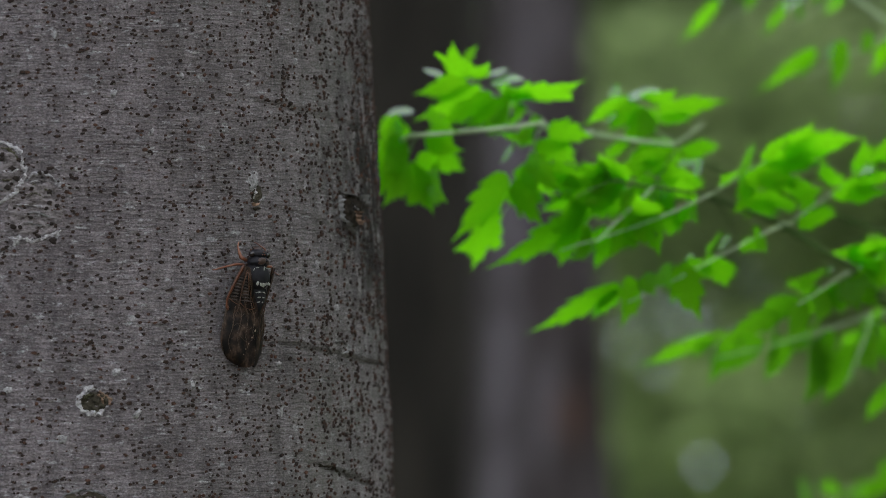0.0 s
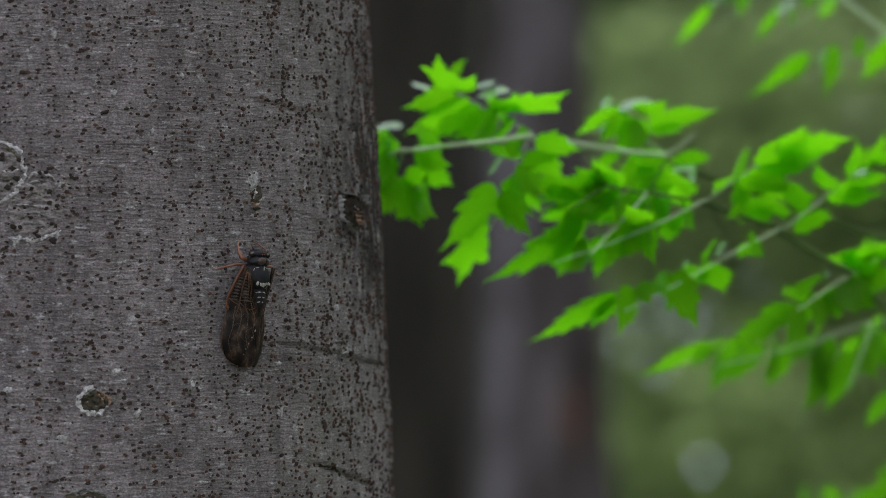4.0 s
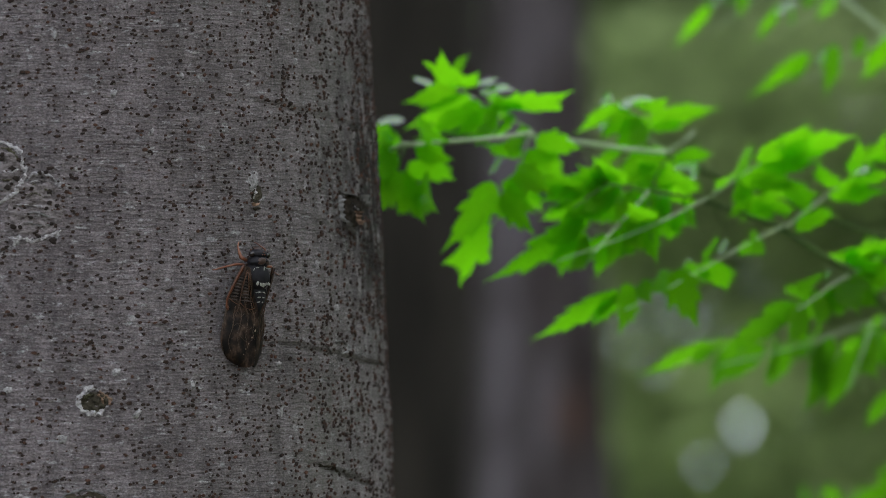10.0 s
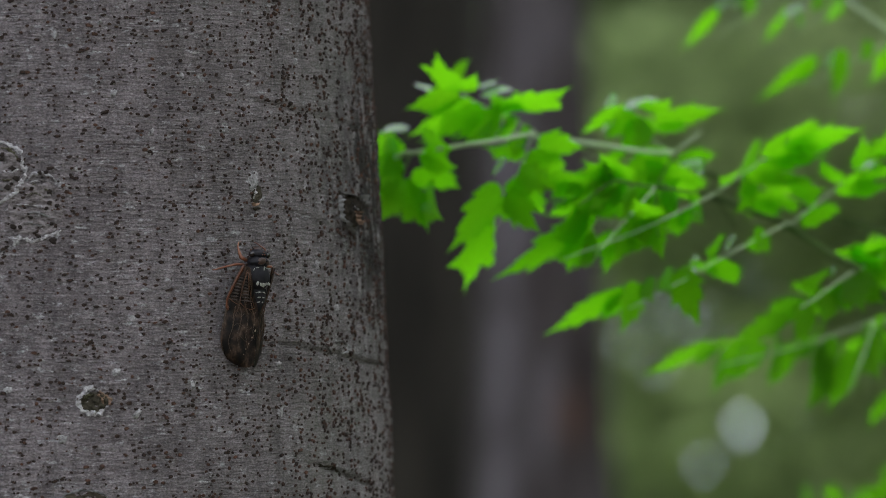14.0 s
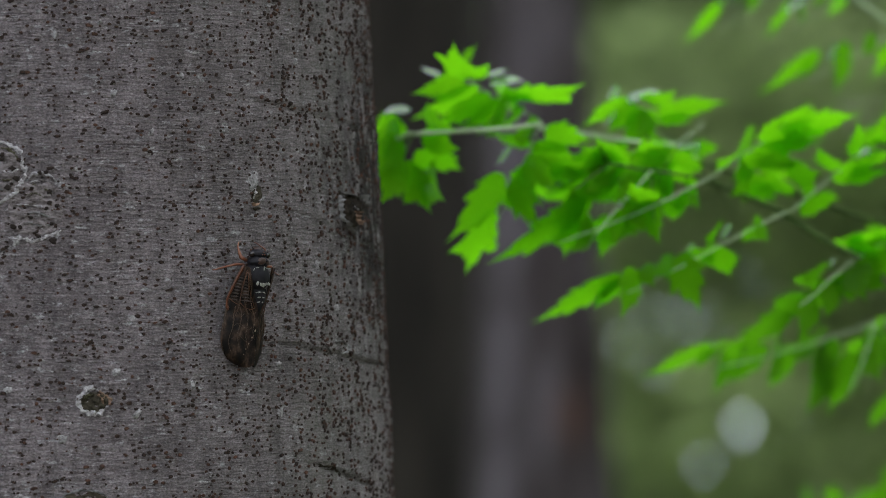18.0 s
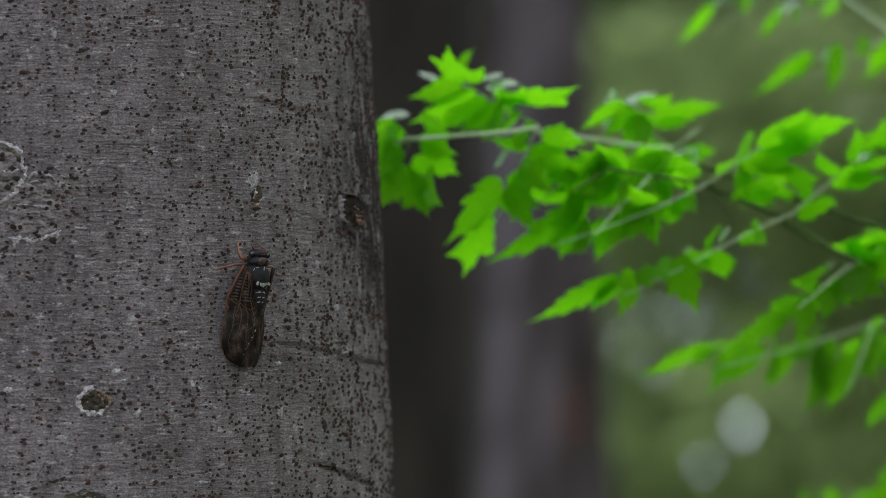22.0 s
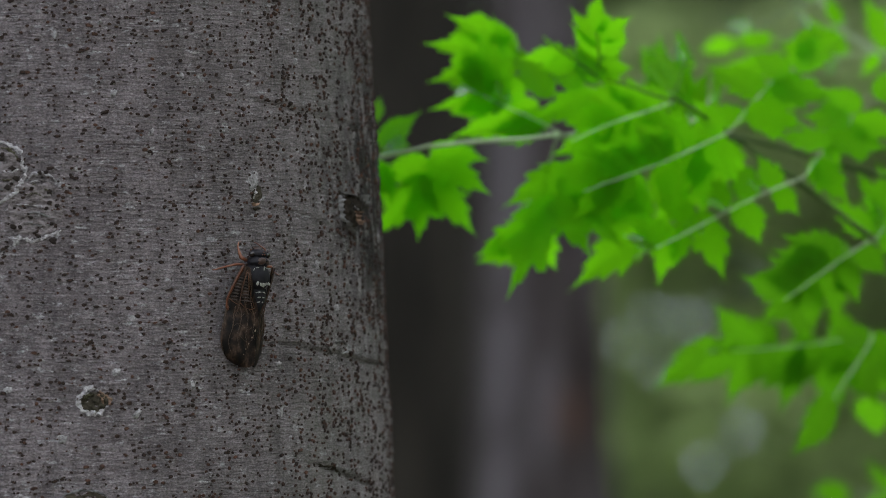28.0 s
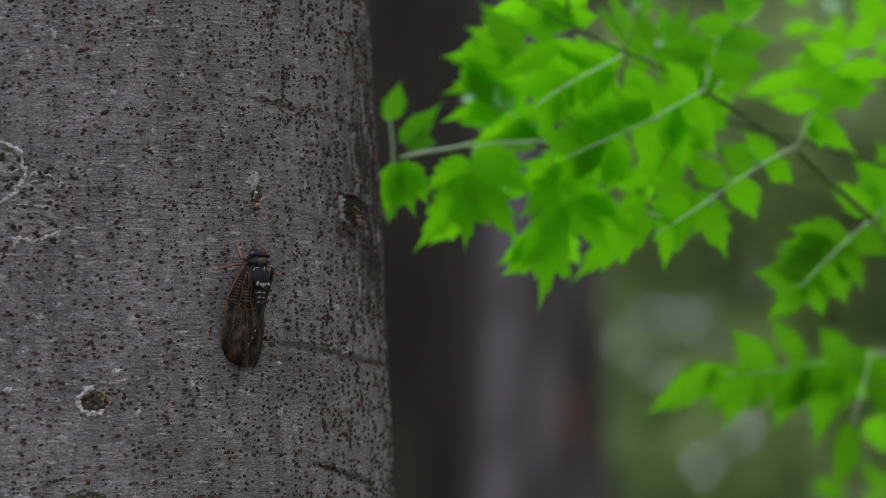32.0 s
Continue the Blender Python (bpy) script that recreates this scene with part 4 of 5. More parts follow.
# ---- chinaberry foliage ----
def leaflet_mesh(kind, seed):
    """A toothed leaflet one unit long along x and one unit broad, folded a little on its midrib and drooping to the drawn-out tip."""
    rnd = random.Random(seed)
    verts, faces = [], []
    n = 36
    teeth = 4.0 + 2.0 * rnd.random()
    belly = rnd.uniform(0.28, 0.36)
    bend = rnd.uniform(-0.05, 0.05)
    lobe = {-1: 0.0, 1: 0.0}
    if kind == "lobed":
        lobe = {-1: rnd.uniform(0.3, 0.6), 1: rnd.uniform(0.3, 0.6)}
    elif kind == "half":
        lobe = {-1: rnd.uniform(0.25, 0.45), 1: 0.0}
    for i in range(n + 1):
        t = i / n
        droop = -0.05 * t * t
        mid = bend * math.sin(math.pi * t)
        verts.append((t, mid, droop))
        for sgn in (-1, 1):
            # ovate: broadest a third of the way along, then a long taper to a drawn-out tip
            u = t ** (math.log(0.5) / math.log(belly + 0.03 * sgn))
            w = math.sin(math.pi * min(1.0, u)) ** (0.85 + 0.4 * max(0.0, (t - 0.35) / 0.65))
            w *= 0.5 * (1 - 0.72 * max(0.0, (t - 0.4) / 0.6)) * (0.84 if lobe[sgn] else 1.0)
            ph = (t * teeth + 0.37 * (sgn > 0)) % 1.0
            on_edge = 1.0 if 0.14 < t < 0.74 else 0.0
            w *= 1 + on_edge * (0.46 * ph - 0.23) + on_edge * rnd.uniform(-0.03, 0.03)
            fwd = 0.085 * ph * on_edge
            if lobe[sgn]:
                k = math.exp(-((t - 0.44) / 0.07) ** 2)
                w += 0.5 * lobe[sgn] * k
                fwd += 0.09 * k
            verts.append((t + fwd * 0.4 - 0.015 * math.sin(math.pi * t), mid + sgn * w * 0.5, droop + 0.07 * w))
            verts.append((t + fwd, mid + sgn * w, droop + 0.16 * w - 0.22 * w * w))
    for i in range(n):
        a, b = i * 5, i * 5 + 5
        faces += [(a, b, b + 1, a + 1), (a + 1, b + 1, b + 2, a + 2), (a, a + 3, b + 3, b), (a + 3, a + 4, b + 4, b + 3)]
    me = bpy.data.meshes.new("leaflet")
    me.from_pydata(verts, [], faces)
    me.materials.append(LEAF)
    for p in me.polygons:
        p.use_smooth = True
    me.update()
    return me


SIDE_LEAFLETS = [leaflet_mesh("plain", 20 + s) for s in range(5)] + [leaflet_mesh("half", 30)]
END_LEAFLETS = [leaflet_mesh("lobed", 40 + s) for s in range(3)]
MOVERS, FLUTTER = [], []


def unit(depth):
    return TAN * depth / 784


def compound_leaf(label):
    return thing("compound_leaf", Matrix(), label, "leaf", "leaves of the chinaberry branch")


def leaf_axes(x, roll):
    """Axes for a stalk or leaflet along x, its upper face turned roll degrees from the lens towards the sky."""
    x = x.normalized()
    n = Vector((0, -1, 0))
    n = (n - x * n.dot(x)).normalized()
    u = n.cross(x)
    if u.z < 0:
        u = -u
    z = (math.cos(radians(roll)) * n + math.sin(radians(roll)) * u).normalized()
    return Matrix((x, z.cross(x), z)).transposed().to_4x4()


def stalk_pose(b, tip, depth, long, roll, sign):
    """The pose of a stalk of that length from one joint towards the other."""
    s = unit(depth)
    vx, vz = (tip[0] - b[0]) * s, (b[1] - tip[1]) * s
    away = math.sqrt(max(0.0, long * long - vx * vx - vz * vz)) * sign
    return Matrix.Translation(at(b[0], b[1], depth)) @ leaf_axes(Vector((vx, away, vz)), roll)


# how often a leaflet of that side branch has its opposite one in sight behind it
BROAD = ("fan", "end", "drop", "end_up")
PAIRED = {"fan": 0.3, "top": 0.25, "a_up": 0.3, "b_up": 0.3, "end": 1.0, "end_up": 1.0, "c_up_right": 1.0, "drop": 0.6, "in": 0.9, "t_in": 1.0, "u_tip": 0.9, "u_up": 0.8, "c_up": 0.3, "c_right": 0.4, "c_down": 0.7, "t_up": 0.3, "t_down": 1.0, "a_down": 0.5, "c_in": 1.0, "low": 0.35, "low_drop": 1.0, "low_right": 0.6}
# the full length of the leaflets of a side branch, counted on the lens grid
FULL = {"u_tip": 92, "u_up": 84, "t_in": 96, "t_up": 96, "a_up": 100, "b_up": 100, "c_up": 96, "c_right": 96, "c_down": 84, "top": 100, "fan": 122, "end": 112, "drop": 122, "low": 122, "c_in": 116, "long": 116, "far": 80, "near": 84, "near_up": 76, "sprig": 84}


def pinna(leaf, name, depth, length, base, tip, roll=(60, 40), sign=1, seed=0, thick=0.0, stem=None):
    """One side branch of a leaf: a thin stalk with its leaflets, or a bare length of the main stalk. length counts on the lens grid at that depth."""
    rnd = random.Random(seed * 7 + 1)
    s = unit(depth)
    long = length * s
    rows = LEAFLETS.get(name, ())
    stalk_end = 0.68 if rows else 1.0
    bm = bmesh.new()

    def on(f):
        return Vector((f * long, 0.01 * long * math.sin(f * 7 + seed), -0.02 * long * math.sin(f * math.pi * 0.8)))
    thick = thick or (0.00058 if rows else 0.0012)
    tube(bm, [on(stalk_end * k / 8) for k in range(9)], [thick * (1 - 0.05 * k * bool(rows)) for k in range(9)], 6)
    ob = part("pinna" if rows else "rachis", bm, stem or PETIOLE, leaf)
    b9, t9 = JOINTS[base][0], JOINTS[tip][0]
    rest = stalk_pose(b9, t9, depth, long, roll[0], sign)
    way = Vector((t9[0] - b9[0], t9[1] - b9[1]))
    way.normalize()
    back = rest.inverted()
    dense = PAIRED.get(name, 0.0)
    pairs = [(k, 0) for k in range(len(rows))] + [(k, 1) for k in range(len(rows) - 1) if len(rows[k]) == 5 and rnd.random() < dense]
    slots = sorted(pairs, key=lambda p: ((rows[p[0]][0] - b9[0]) * way.x + (rows[p[0]][1] - b9[1]) * way.y, p[1]))
    # the leaflets that show best in the gust, matched in order along the stalk
    spread = GUST.get(name, ())
    best = sorted((p for p in slots if p[0] < len(rows) - 1), key=lambda p: (len(rows[p[0]]) > 5, p[1]))[:max(0, len(spread) - 1)]
    blown_at = dict(zip(sorted(best, key=slots.index), spread[:-1]))
    if spread:
        blown_at[(len(rows) - 1, 0)] = spread[-1]
    gust_back = stalk_pose(JOINTS[base][2][2], JOINTS[tip][2][2], depth, long, roll[1] - 14, sign).inverted()
    for k, twin in pairs:
        bx, by, tx, ty, broad = rows[k][:5]
        shine = len(rows[k]) > 5
        last = k == len(rows) - 1
        if twin:
            # the opposite leaflet of the pair hangs behind, nearer the foot of the stalk
            dx, dy = -rnd.uniform(8, 24) * way.x + rnd.uniform(-6, 6), -rnd.uniform(8, 24) * way.y + rnd.uniform(-8, 4)
            q = rnd.uniform(0.72, 0.92)
            tx, ty = bx + dx + (tx - bx) * q + rnd.uniform(-8, 8), by + dy + (ty - by) * q + rnd.uniform(-8, 4)
            bx, by = bx + dx, by + dy
        # each leaflet has its true size; in calm air it hangs turned away by as much as it looks shorter and narrower
        flat = max(20, math.hypot(tx - bx, ty - by)) * s
        true = max(flat * 1.04, FULL.get(name, 110) * s * rnd.uniform(0.84, 1.1) * (1.15 if last else 1.0))
        if shine:
            true = flat * 1.15
        if (k, twin) in blown_at:
            gx, gy, hx, hy, gw = blown_at[(k, twin)]
            true = max(flat * 1.02, math.hypot(hx - gx, hy - gy) * s * 1.14)
        slant = math.sqrt(true * true - flat * flat) * rnd.choice((-1, 1))
        wide = true * (0.62 if shine else rnd.uniform(0.3, 0.38) if name in ("far", "near", "near_up") else 0.33 if last and flat > 125 * s else rnd.uniform(0.5, 0.6) if name in BROAD else rnd.uniform(0.48, 0.56))
        if (k, twin) in blown_at:
            wide = max(1.02 * gw * s, 0.36 * true)
        tilt = 68 if shine else -math.degrees(math.acos(max(0.68 if name in BROAD else 0.52, min(0.92, 0.95 * broad * s / wide))))
        d = depth + (rnd.uniform(0.01, 0.024) if twin else rnd.uniform(-0.003, 0.015))
        calm = back @ Matrix.Translation(at(bx, by, d)) @ leaf_axes(Vector(((tx - bx) * s, slant, (by - ty) * s)), tilt)
        # in the gust the leaflets lie spread in pairs in the plane of their side branch
        place = slots.index((k, twin))
        pair, side = place // 2, 1 if place % 2 else -1
        first = 0.26 if name in BROAD else 0.09
        f = first + (0.6 - first) * (pair + 0.12 * side) / max(1, (len(slots) - 1) // 2)
        angle = side * (68 - 44 * f + rnd.uniform(-7, 7))
        if last:
            f, angle = 0.66, rnd.uniform(-5, 5)
        blown = Matrix.Translation(on(f) - Vector((0, 0, 0.001))) @ pose(0, 0, 0, 0, 0, angle) @ pose(0, 0, 0, 0, rnd.uniform(2, 14), 0) @ pose(0, 0, 0, rnd.uniform(-12, 12), 0, 0)
        if (k, twin) in blown_at:
            ahead = Vector(((hx - gx) * s, 0, (gy - hy) * s))
            ahead.y = 0.15 * true
            foot = at(gx - 0.07 * (hx - gx), gy - 0.07 * (hy - gy), depth + rnd.uniform(0.0, 0.012))
            blown = gust_back @ Matrix.Translation(foot) @ leaf_axes(ahead, rnd.uniform(-22, 0))
        elif shine:
            blown = blown @ pose(0, 0, 0, 70, 0, 0)
        o = new("leaflet", rnd.choice(END_LEAFLETS) if last and name in ("fan", "drop", "top") else rnd.choice(SIDE_LEAFLETS))
        o.parent = ob
        # low and inner leaflets take the copy with shade in its colour
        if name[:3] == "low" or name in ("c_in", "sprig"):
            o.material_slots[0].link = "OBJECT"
            o.material_slots[0].material = SHADED_LEAF
        if shine:
            o.material_slots[0].link = "OBJECT"
            o.material_slots[0].material = WAXY_LEAF
        o.matrix_basis = calm @ Matrix.Diagonal((true, wide, true, 1))
        FLUTTER.append((o, calm, blown, rnd.random() * 9))
    MOVERS.append((leaf, ob, depth, long, base, tip, (roll[0], roll[1] - 14), sign))
    return ob

# Where the joints of the foliage are: at 9 s, the sway that moves them, and at 28, 29, 30, 31, 32 s in the gust.
JOINTS = {}


def joint(name, x, y, sway, *gust):
    JOINTS[name] = ((x, y), sway, gust)


# outer leaf
joint("o_far", 1640, 445, "node_b", (1660, 330), (1640, 330), (1640, 350), (1650, 330), (1660, 310))
joint("o_c", 1185, 270, "spray", (1230, 215), (1200, 190), (1190, 235), (1230, 200), (1240, 190))
joint("o_b", 945, 232, "bend", (990, 237), (925, 225), (940, 255), (935, 248), (985, 245))
joint("o_a", 720, 256, "top", (760, 258), (775, 225), (780, 262), (805, 250), (835, 254))
joint("o_end", 640, 282, "top", (650, 282), (655, 243), (650, 290), (660, 278), (695, 280))
joint("o_fan", 662, 392, "top", (745, 402), (765, 357), (765, 442), (770, 422), (824, 452))
joint("o_end_tip", 590, 385, "top", (600, 385), (600, 345), (612, 395), (640, 390), (668, 440))
joint("o_end_up", 600, 195, "top", (645, 170), (640, 150), (660, 140), (672, 140), (682, 145))
joint("o_top", 752, 108, "top", (712, 100), (720, 104), (685, 92), (738, 92), (745, 120))
joint("o_drop", 812, 508, "fan", (895, 550), (890, 436), (905, 548), (903, 512), (955, 556))
joint("o_c_up", 1085, 172, "spray", (1120, 85), (1110, 30), (1090, 70), (1140, 30), (1150, 10))
joint("o_c_right", 1262, 205, "spray", (1290, 140), (1290, 110), (1270, 150), (1310, 120), (1320, 95))
joint("o_c_down", 1062, 502, "spray", (1062, 415), (1085, 362), (1082, 425), (1100, 408), (1072, 440))
# middle leaf
joint("m_far", 1660, 620, "node_b", (1660, 520), (1650, 500), (1640, 540), (1650, 500), (1650, 480))
joint("m_c", 1512, 484, "node_b", (1548, 423), (1535, 405), (1515, 432), (1537, 405), (1545, 388))
joint("m_b", 1388, 405, "node_b", (1416, 319), (1394, 294), (1371, 328), (1392, 289), (1406, 262))
joint("m_a", 1256, 356, "node_a", (1293, 235), (1247, 196), (1222, 241), (1240, 190), (1248, 160))
joint("m_t", 1148, 342, "node_a", (1190, 178), (1112, 132), (1082, 198), (1105, 130), (1105, 92))
joint("m_u", 1075, 330, "node_a", (1060, 135), (1000, 92), (1000, 155), (1012, 95), (1005, 45))
joint("m_u_tip", 985, 395, "inner_tip", (905, 46), (835, 20), (945, 22), (880, 0), (845, -30))
joint("m_u_up", 1045, 280, "node_a", (1050, 28), (1030, -30), (975, 25), (1000, -20), (990, -60))
joint("m_long", 946, 620, "long_tip", (985, 521), (983, 490), (968, 545), (1008, 522), (1040, 486))
joint("m_b_up", 1580, 275, "upper", (1572, 150), (1540, 60), (1530, 120), (1530, 40), (1545, 20))
joint("m_in", 862, 516, "inner_tip", (912, 400), (856, 370), (860, 398), (886, 364), (888, 348))
joint("m_a_up", 1432, 228, "upper", (1440, 62), (1345, -10), (1325, 20), (1312, 0), (1308, -20))
joint("m_t_in", 1000, 500, "inner_tip", (928, 292), (876, 258), (868, 330), (880, 258), (876, 240))
joint("m_t_up", 1245, 255, "node_a", (1240, 60), (1180, 0), (1130, 30), (1170, 0), (1160, -40))
joint("m_t_down", 1158, 472, "node_a", (1110, 375), (1050, 350), (1040, 400), (1085, 330), (1090, 300))
joint("m_a_down", 1330, 445, "node_a", (1180, 395), (1200, 330), (1160, 395), (1160, 350), (1170, 330))
joint("m_c_in", 1345, 565, "low_b", (1310, 582), (1292, 545), (1300, 580), (1320, 582), (1338, 572))
joint("m_c_up", 1640, 410, "node_b", (1650, 330), (1640, 300), (1630, 330), (1640, 300), (1650, 280))
# low leaf
joint("l_far", 1680, 560, "low_b", (1680, 590), (1680, 540), (1680, 595), (1690, 590), (1690, 620))
joint("l_b", 1545, 568, "low_b", (1545, 596), (1535, 548), (1525, 606), (1545, 596), (1540, 626))
joint("l_tip", 1132, 670, "low", (1112, 644), (1122, 548), (1108, 650), (1130, 620), (1155, 686))
joint("l_drop", 1470, 742, "low_b", (1440, 756), (1500, 690), (1440, 770), (1470, 762), (1490, 810))
joint("l_right", 1545, 765, "low_b", (1560, 770), (1560, 720), (1556, 780), (1560, 770), (1580, 800))
# high leaf
joint("h_far", 1640, 110, "high", (1640, 150), (1640, 120), (1640, 120), (1650, 110), (1650, 100))
joint("h_b", 1500, -15, "high", (1500, 45), (1520, 20), (1520, 25), (1530, 10), (1535, 0))
joint("h_far_tip", 1180, 105, "high", (1235, 110), (1330, 90), (1380, 60), (1400, 20), (1400, 0))
joint("h_tip", 1335, 182, "high", (1290, 130), (1380, 130), (1390, 125), (1345, 118), (1342, 172))
joint("h_up_tip", 1335, 85, "high", (1240, 95), (1350, 60), (1400, 60), (1400, 60), (1400, 60))
joint("h_b2", 1590, 55, "high", (1590, 90), (1590, 70), (1590, 70), (1600, 60), (1600, 50))
joint("h_b3", 1420, -60, "high", (1450, -10), (1470, -30), (1480, -20), (1490, -40), (1490, -40))
# a sprig at the lower edge
joint("e_far", 1650, 860, "low_b", (1650, 870), (1650, 860), (1650, 870), (1650, 860), (1640, 870))
joint("e_tip", 1405, 885, "low_b", (1440, 890), (1440, 895), (1420, 890), (1480, 880), (1430, 885))

# The leaflets of each side branch as they hang in calm air: base x, y, tip x, y, breadth; a sixth number 1: turned so that its waxy face shines.
LEAFLETS = {}
LEAFLETS["top"] = ((788, 140, 838, 92, 22), (762, 152, 727, 134, 24, 1), (812, 150, 711, 191, 40), (832, 166, 713, 238, 36), (852, 181, 737, 252, 38),
    (872, 196, 798, 247, 38), (884, 200, 828, 257, 42), (898, 203, 890, 248, 32), (812, 152, 849, 131, 30), (850, 150, 887, 132, 24, 1), (852, 162, 914, 155, 30, 1),
    (902, 188, 856, 163, 32), (905, 180, 1012, 168, 30), (905, 190, 960, 186, 28, 1), (796, 152, 775, 97, 50))
LEAFLETS["fan"] = ((738, 264, 804, 290, 44), (728, 288, 814, 326, 54), (745, 342, 772, 380, 26), (702, 298, 668, 386, 64), (700, 268, 662, 332, 54), (712, 308, 752, 400, 56))
LEAFLETS["end"] = ((690, 268, 640, 332, 48), (682, 298, 636, 392, 52), (668, 300, 610, 330, 44))
LEAFLETS["end_up"] = ((717, 213, 663, 223, 24, 1), (702, 235, 648, 246, 42), (690, 240, 652, 262, 32))
LEAFLETS["drop"] = ((893, 274, 861, 307, 20, 1), (918, 254, 870, 270, 36), (950, 244, 1036, 264, 52), (935, 262, 1010, 318, 58), (915, 296, 972, 348, 54), (905, 310, 966, 378, 48),
    (880, 345, 934, 404, 46), (890, 335, 943, 420, 48), (878, 322, 780, 447, 58), (852, 382, 814, 514, 64))
LEAFLETS["c_up"] = ((1086, 168, 1058, 242, 26, 1), (1086, 184, 1018, 242, 26), (1110, 190, 1064, 252, 46), (1132, 206, 1088, 272, 50), (1142, 216, 1110, 268, 46), (1100, 186, 1164, 172, 24, 1),
    (1130, 191, 1184, 178, 24), (1090, 258, 1070, 304, 36))
LEAFLETS["c_right"] = ((1160, 214, 1218, 230, 32), (1195, 278, 1272, 273, 36), (1178, 276, 1128, 268, 28), (1150, 206, 1290, 194, 36))
LEAFLETS["c_down"] = ((1168, 284, 1100, 312, 42), (1152, 290, 1064, 322, 42), (1172, 290, 1138, 334, 38))
LEAFLETS["in"] = ((1035, 402, 955, 442, 50), (1015, 424, 999, 503, 54), (1045, 430, 1008, 492, 36), (1082, 420, 1062, 507, 54), (1106, 415, 1074, 482, 42), (1140, 398, 1161, 474, 48),
    (1128, 400, 1130, 452, 46), (1180, 384, 1192, 438, 46), (1216, 374, 1205, 422, 38), (1150, 394, 1106, 368, 38), (1190, 380, 1163, 344, 36), (1020, 400, 860, 518, 46))
LEAFLETS["t_in"] = ((1102, 364, 1036, 402, 52), (1092, 358, 1018, 388, 44), (1112, 358, 1100, 424, 48), (1126, 354, 1084, 402, 42), (1062, 350, 998, 378, 46), (1034, 364, 956, 402, 42))
LEAFLETS["u_tip"] = ((1056, 334, 988, 362, 52), (1050, 344, 1034, 384, 42), (1032, 328, 962, 372, 48), (1012, 318, 945, 352, 46))
LEAFLETS["u_up"] = ((1072, 330, 1018, 298, 46), (1086, 325, 1048, 283, 42), (1102, 326, 1074, 293, 36), (1080, 332, 998, 328, 42))
LEAFLETS["t_up"] = ((1160, 320, 1238, 331, 46), (1166, 310, 1128, 289, 38), (1238, 294, 1220, 338, 26, 1), (1198, 306, 1246, 291, 18, 1), (1190, 330, 1250, 346, 32), (1152, 325, 1118, 331, 38), (1176, 300, 1148, 284, 32))
LEAFLETS["t_down"] = ((1160, 350, 1182, 404, 46), (1150, 352, 1140, 400, 40))
LEAFLETS["long"] = ((1096, 524, 1054, 590, 38), (1092, 520, 1058, 570, 14, 1), (1120, 510, 1094, 601, 48), (1136, 506, 1147, 543, 36), (1150, 503, 1135, 522, 14, 1), (1196, 484, 1229, 588, 68),
    (1166, 494, 1176, 524, 38), (1256, 464, 1297, 525, 54), (1230, 470, 1252, 504, 38), (1226, 464, 1211, 502, 18, 1), (1292, 429, 1268, 457, 22, 1), (1266, 440, 1238, 457, 26),
    (1320, 430, 1352, 454, 42), (1345, 420, 1328, 458, 42), (1092, 517, 943, 623, 38))
LEAFLETS["b_up"] = ((1412, 392, 1494, 388, 44), (1440, 366, 1400, 322, 34), (1470, 345, 1590, 346, 30), (1480, 336, 1440, 292, 30), (1505, 318, 1600, 322, 34),
    (1512, 312, 1522, 248, 34), (1540, 298, 1506, 330, 16, 1), (1545, 292, 1568, 236, 32), (1562, 283, 1538, 300, 16, 1), (1550, 290, 1600, 262, 26))
LEAFLETS["a_up"] = ((1300, 316, 1352, 256, 26), (1340, 290, 1400, 238, 24), (1330, 304, 1470, 294, 34), (1352, 286, 1500, 268, 34), (1380, 268, 1535, 250, 30),
    (1312, 318, 1440, 336, 34), (1400, 255, 1452, 236, 20), (1296, 322, 1262, 328, 24), (1385, 262, 1432, 226, 16))
LEAFLETS["a_down"] = ((1332, 340, 1287, 393, 42), (1362, 345, 1318, 404, 46), (1346, 350, 1350, 404, 46), (1372, 355, 1404, 394, 38), (1386, 340, 1444, 351, 42))
LEAFLETS["c_in"] = ((1502, 500, 1558, 553, 62), (1480, 510, 1491, 574, 62), (1470, 480, 1460, 502, 14, 1), (1452, 520, 1440, 584, 58), (1440, 515, 1386, 522, 38), (1422, 540, 1388, 614, 62),
    (1400, 545, 1342, 577, 52), (1380, 565, 1286, 603, 46))
LEAFLETS["c_up_right"] = ((1484, 458, 1506, 452, 14, 1), (1512, 480, 1564, 438, 32, 1), (1500, 456, 1552, 434, 24), (1522, 470, 1580, 474, 40), (1548, 452, 1600, 424, 38), (1530, 462, 1574, 416, 34), (1540, 480, 1594, 502, 46))
LEAFLETS["low"] = ((1540, 590, 1498, 634, 42), (1480, 600, 1438, 644, 46), (1512, 618, 1464, 738, 52), (1452, 620, 1417, 725, 48), (1432, 600, 1386, 624, 42), (1402, 604, 1356, 694, 46),
    (1376, 600, 1348, 664, 32), (1342, 580, 1296, 624, 42), (1352, 604, 1286, 684, 42), (1302, 594, 1261, 708, 44), (1266, 600, 1229, 658, 28), (1254, 598, 1128, 674, 26))
LEAFLETS["low_drop"] = ((1545, 575, 1530, 640, 44), (1530, 600, 1540, 670, 40))
LEAFLETS["low_right"] = ((1562, 600, 1528, 654, 36), (1576, 610, 1592, 664, 62), (1582, 678, 1543, 770, 42))
LEAFLETS["far"] = ((1320, -16, 1304, 37, 26), (1296, -12, 1287, 17, 20, 1), (1276, -12, 1253, 28, 28, 1), (1258, 8, 1192, 92, 24))
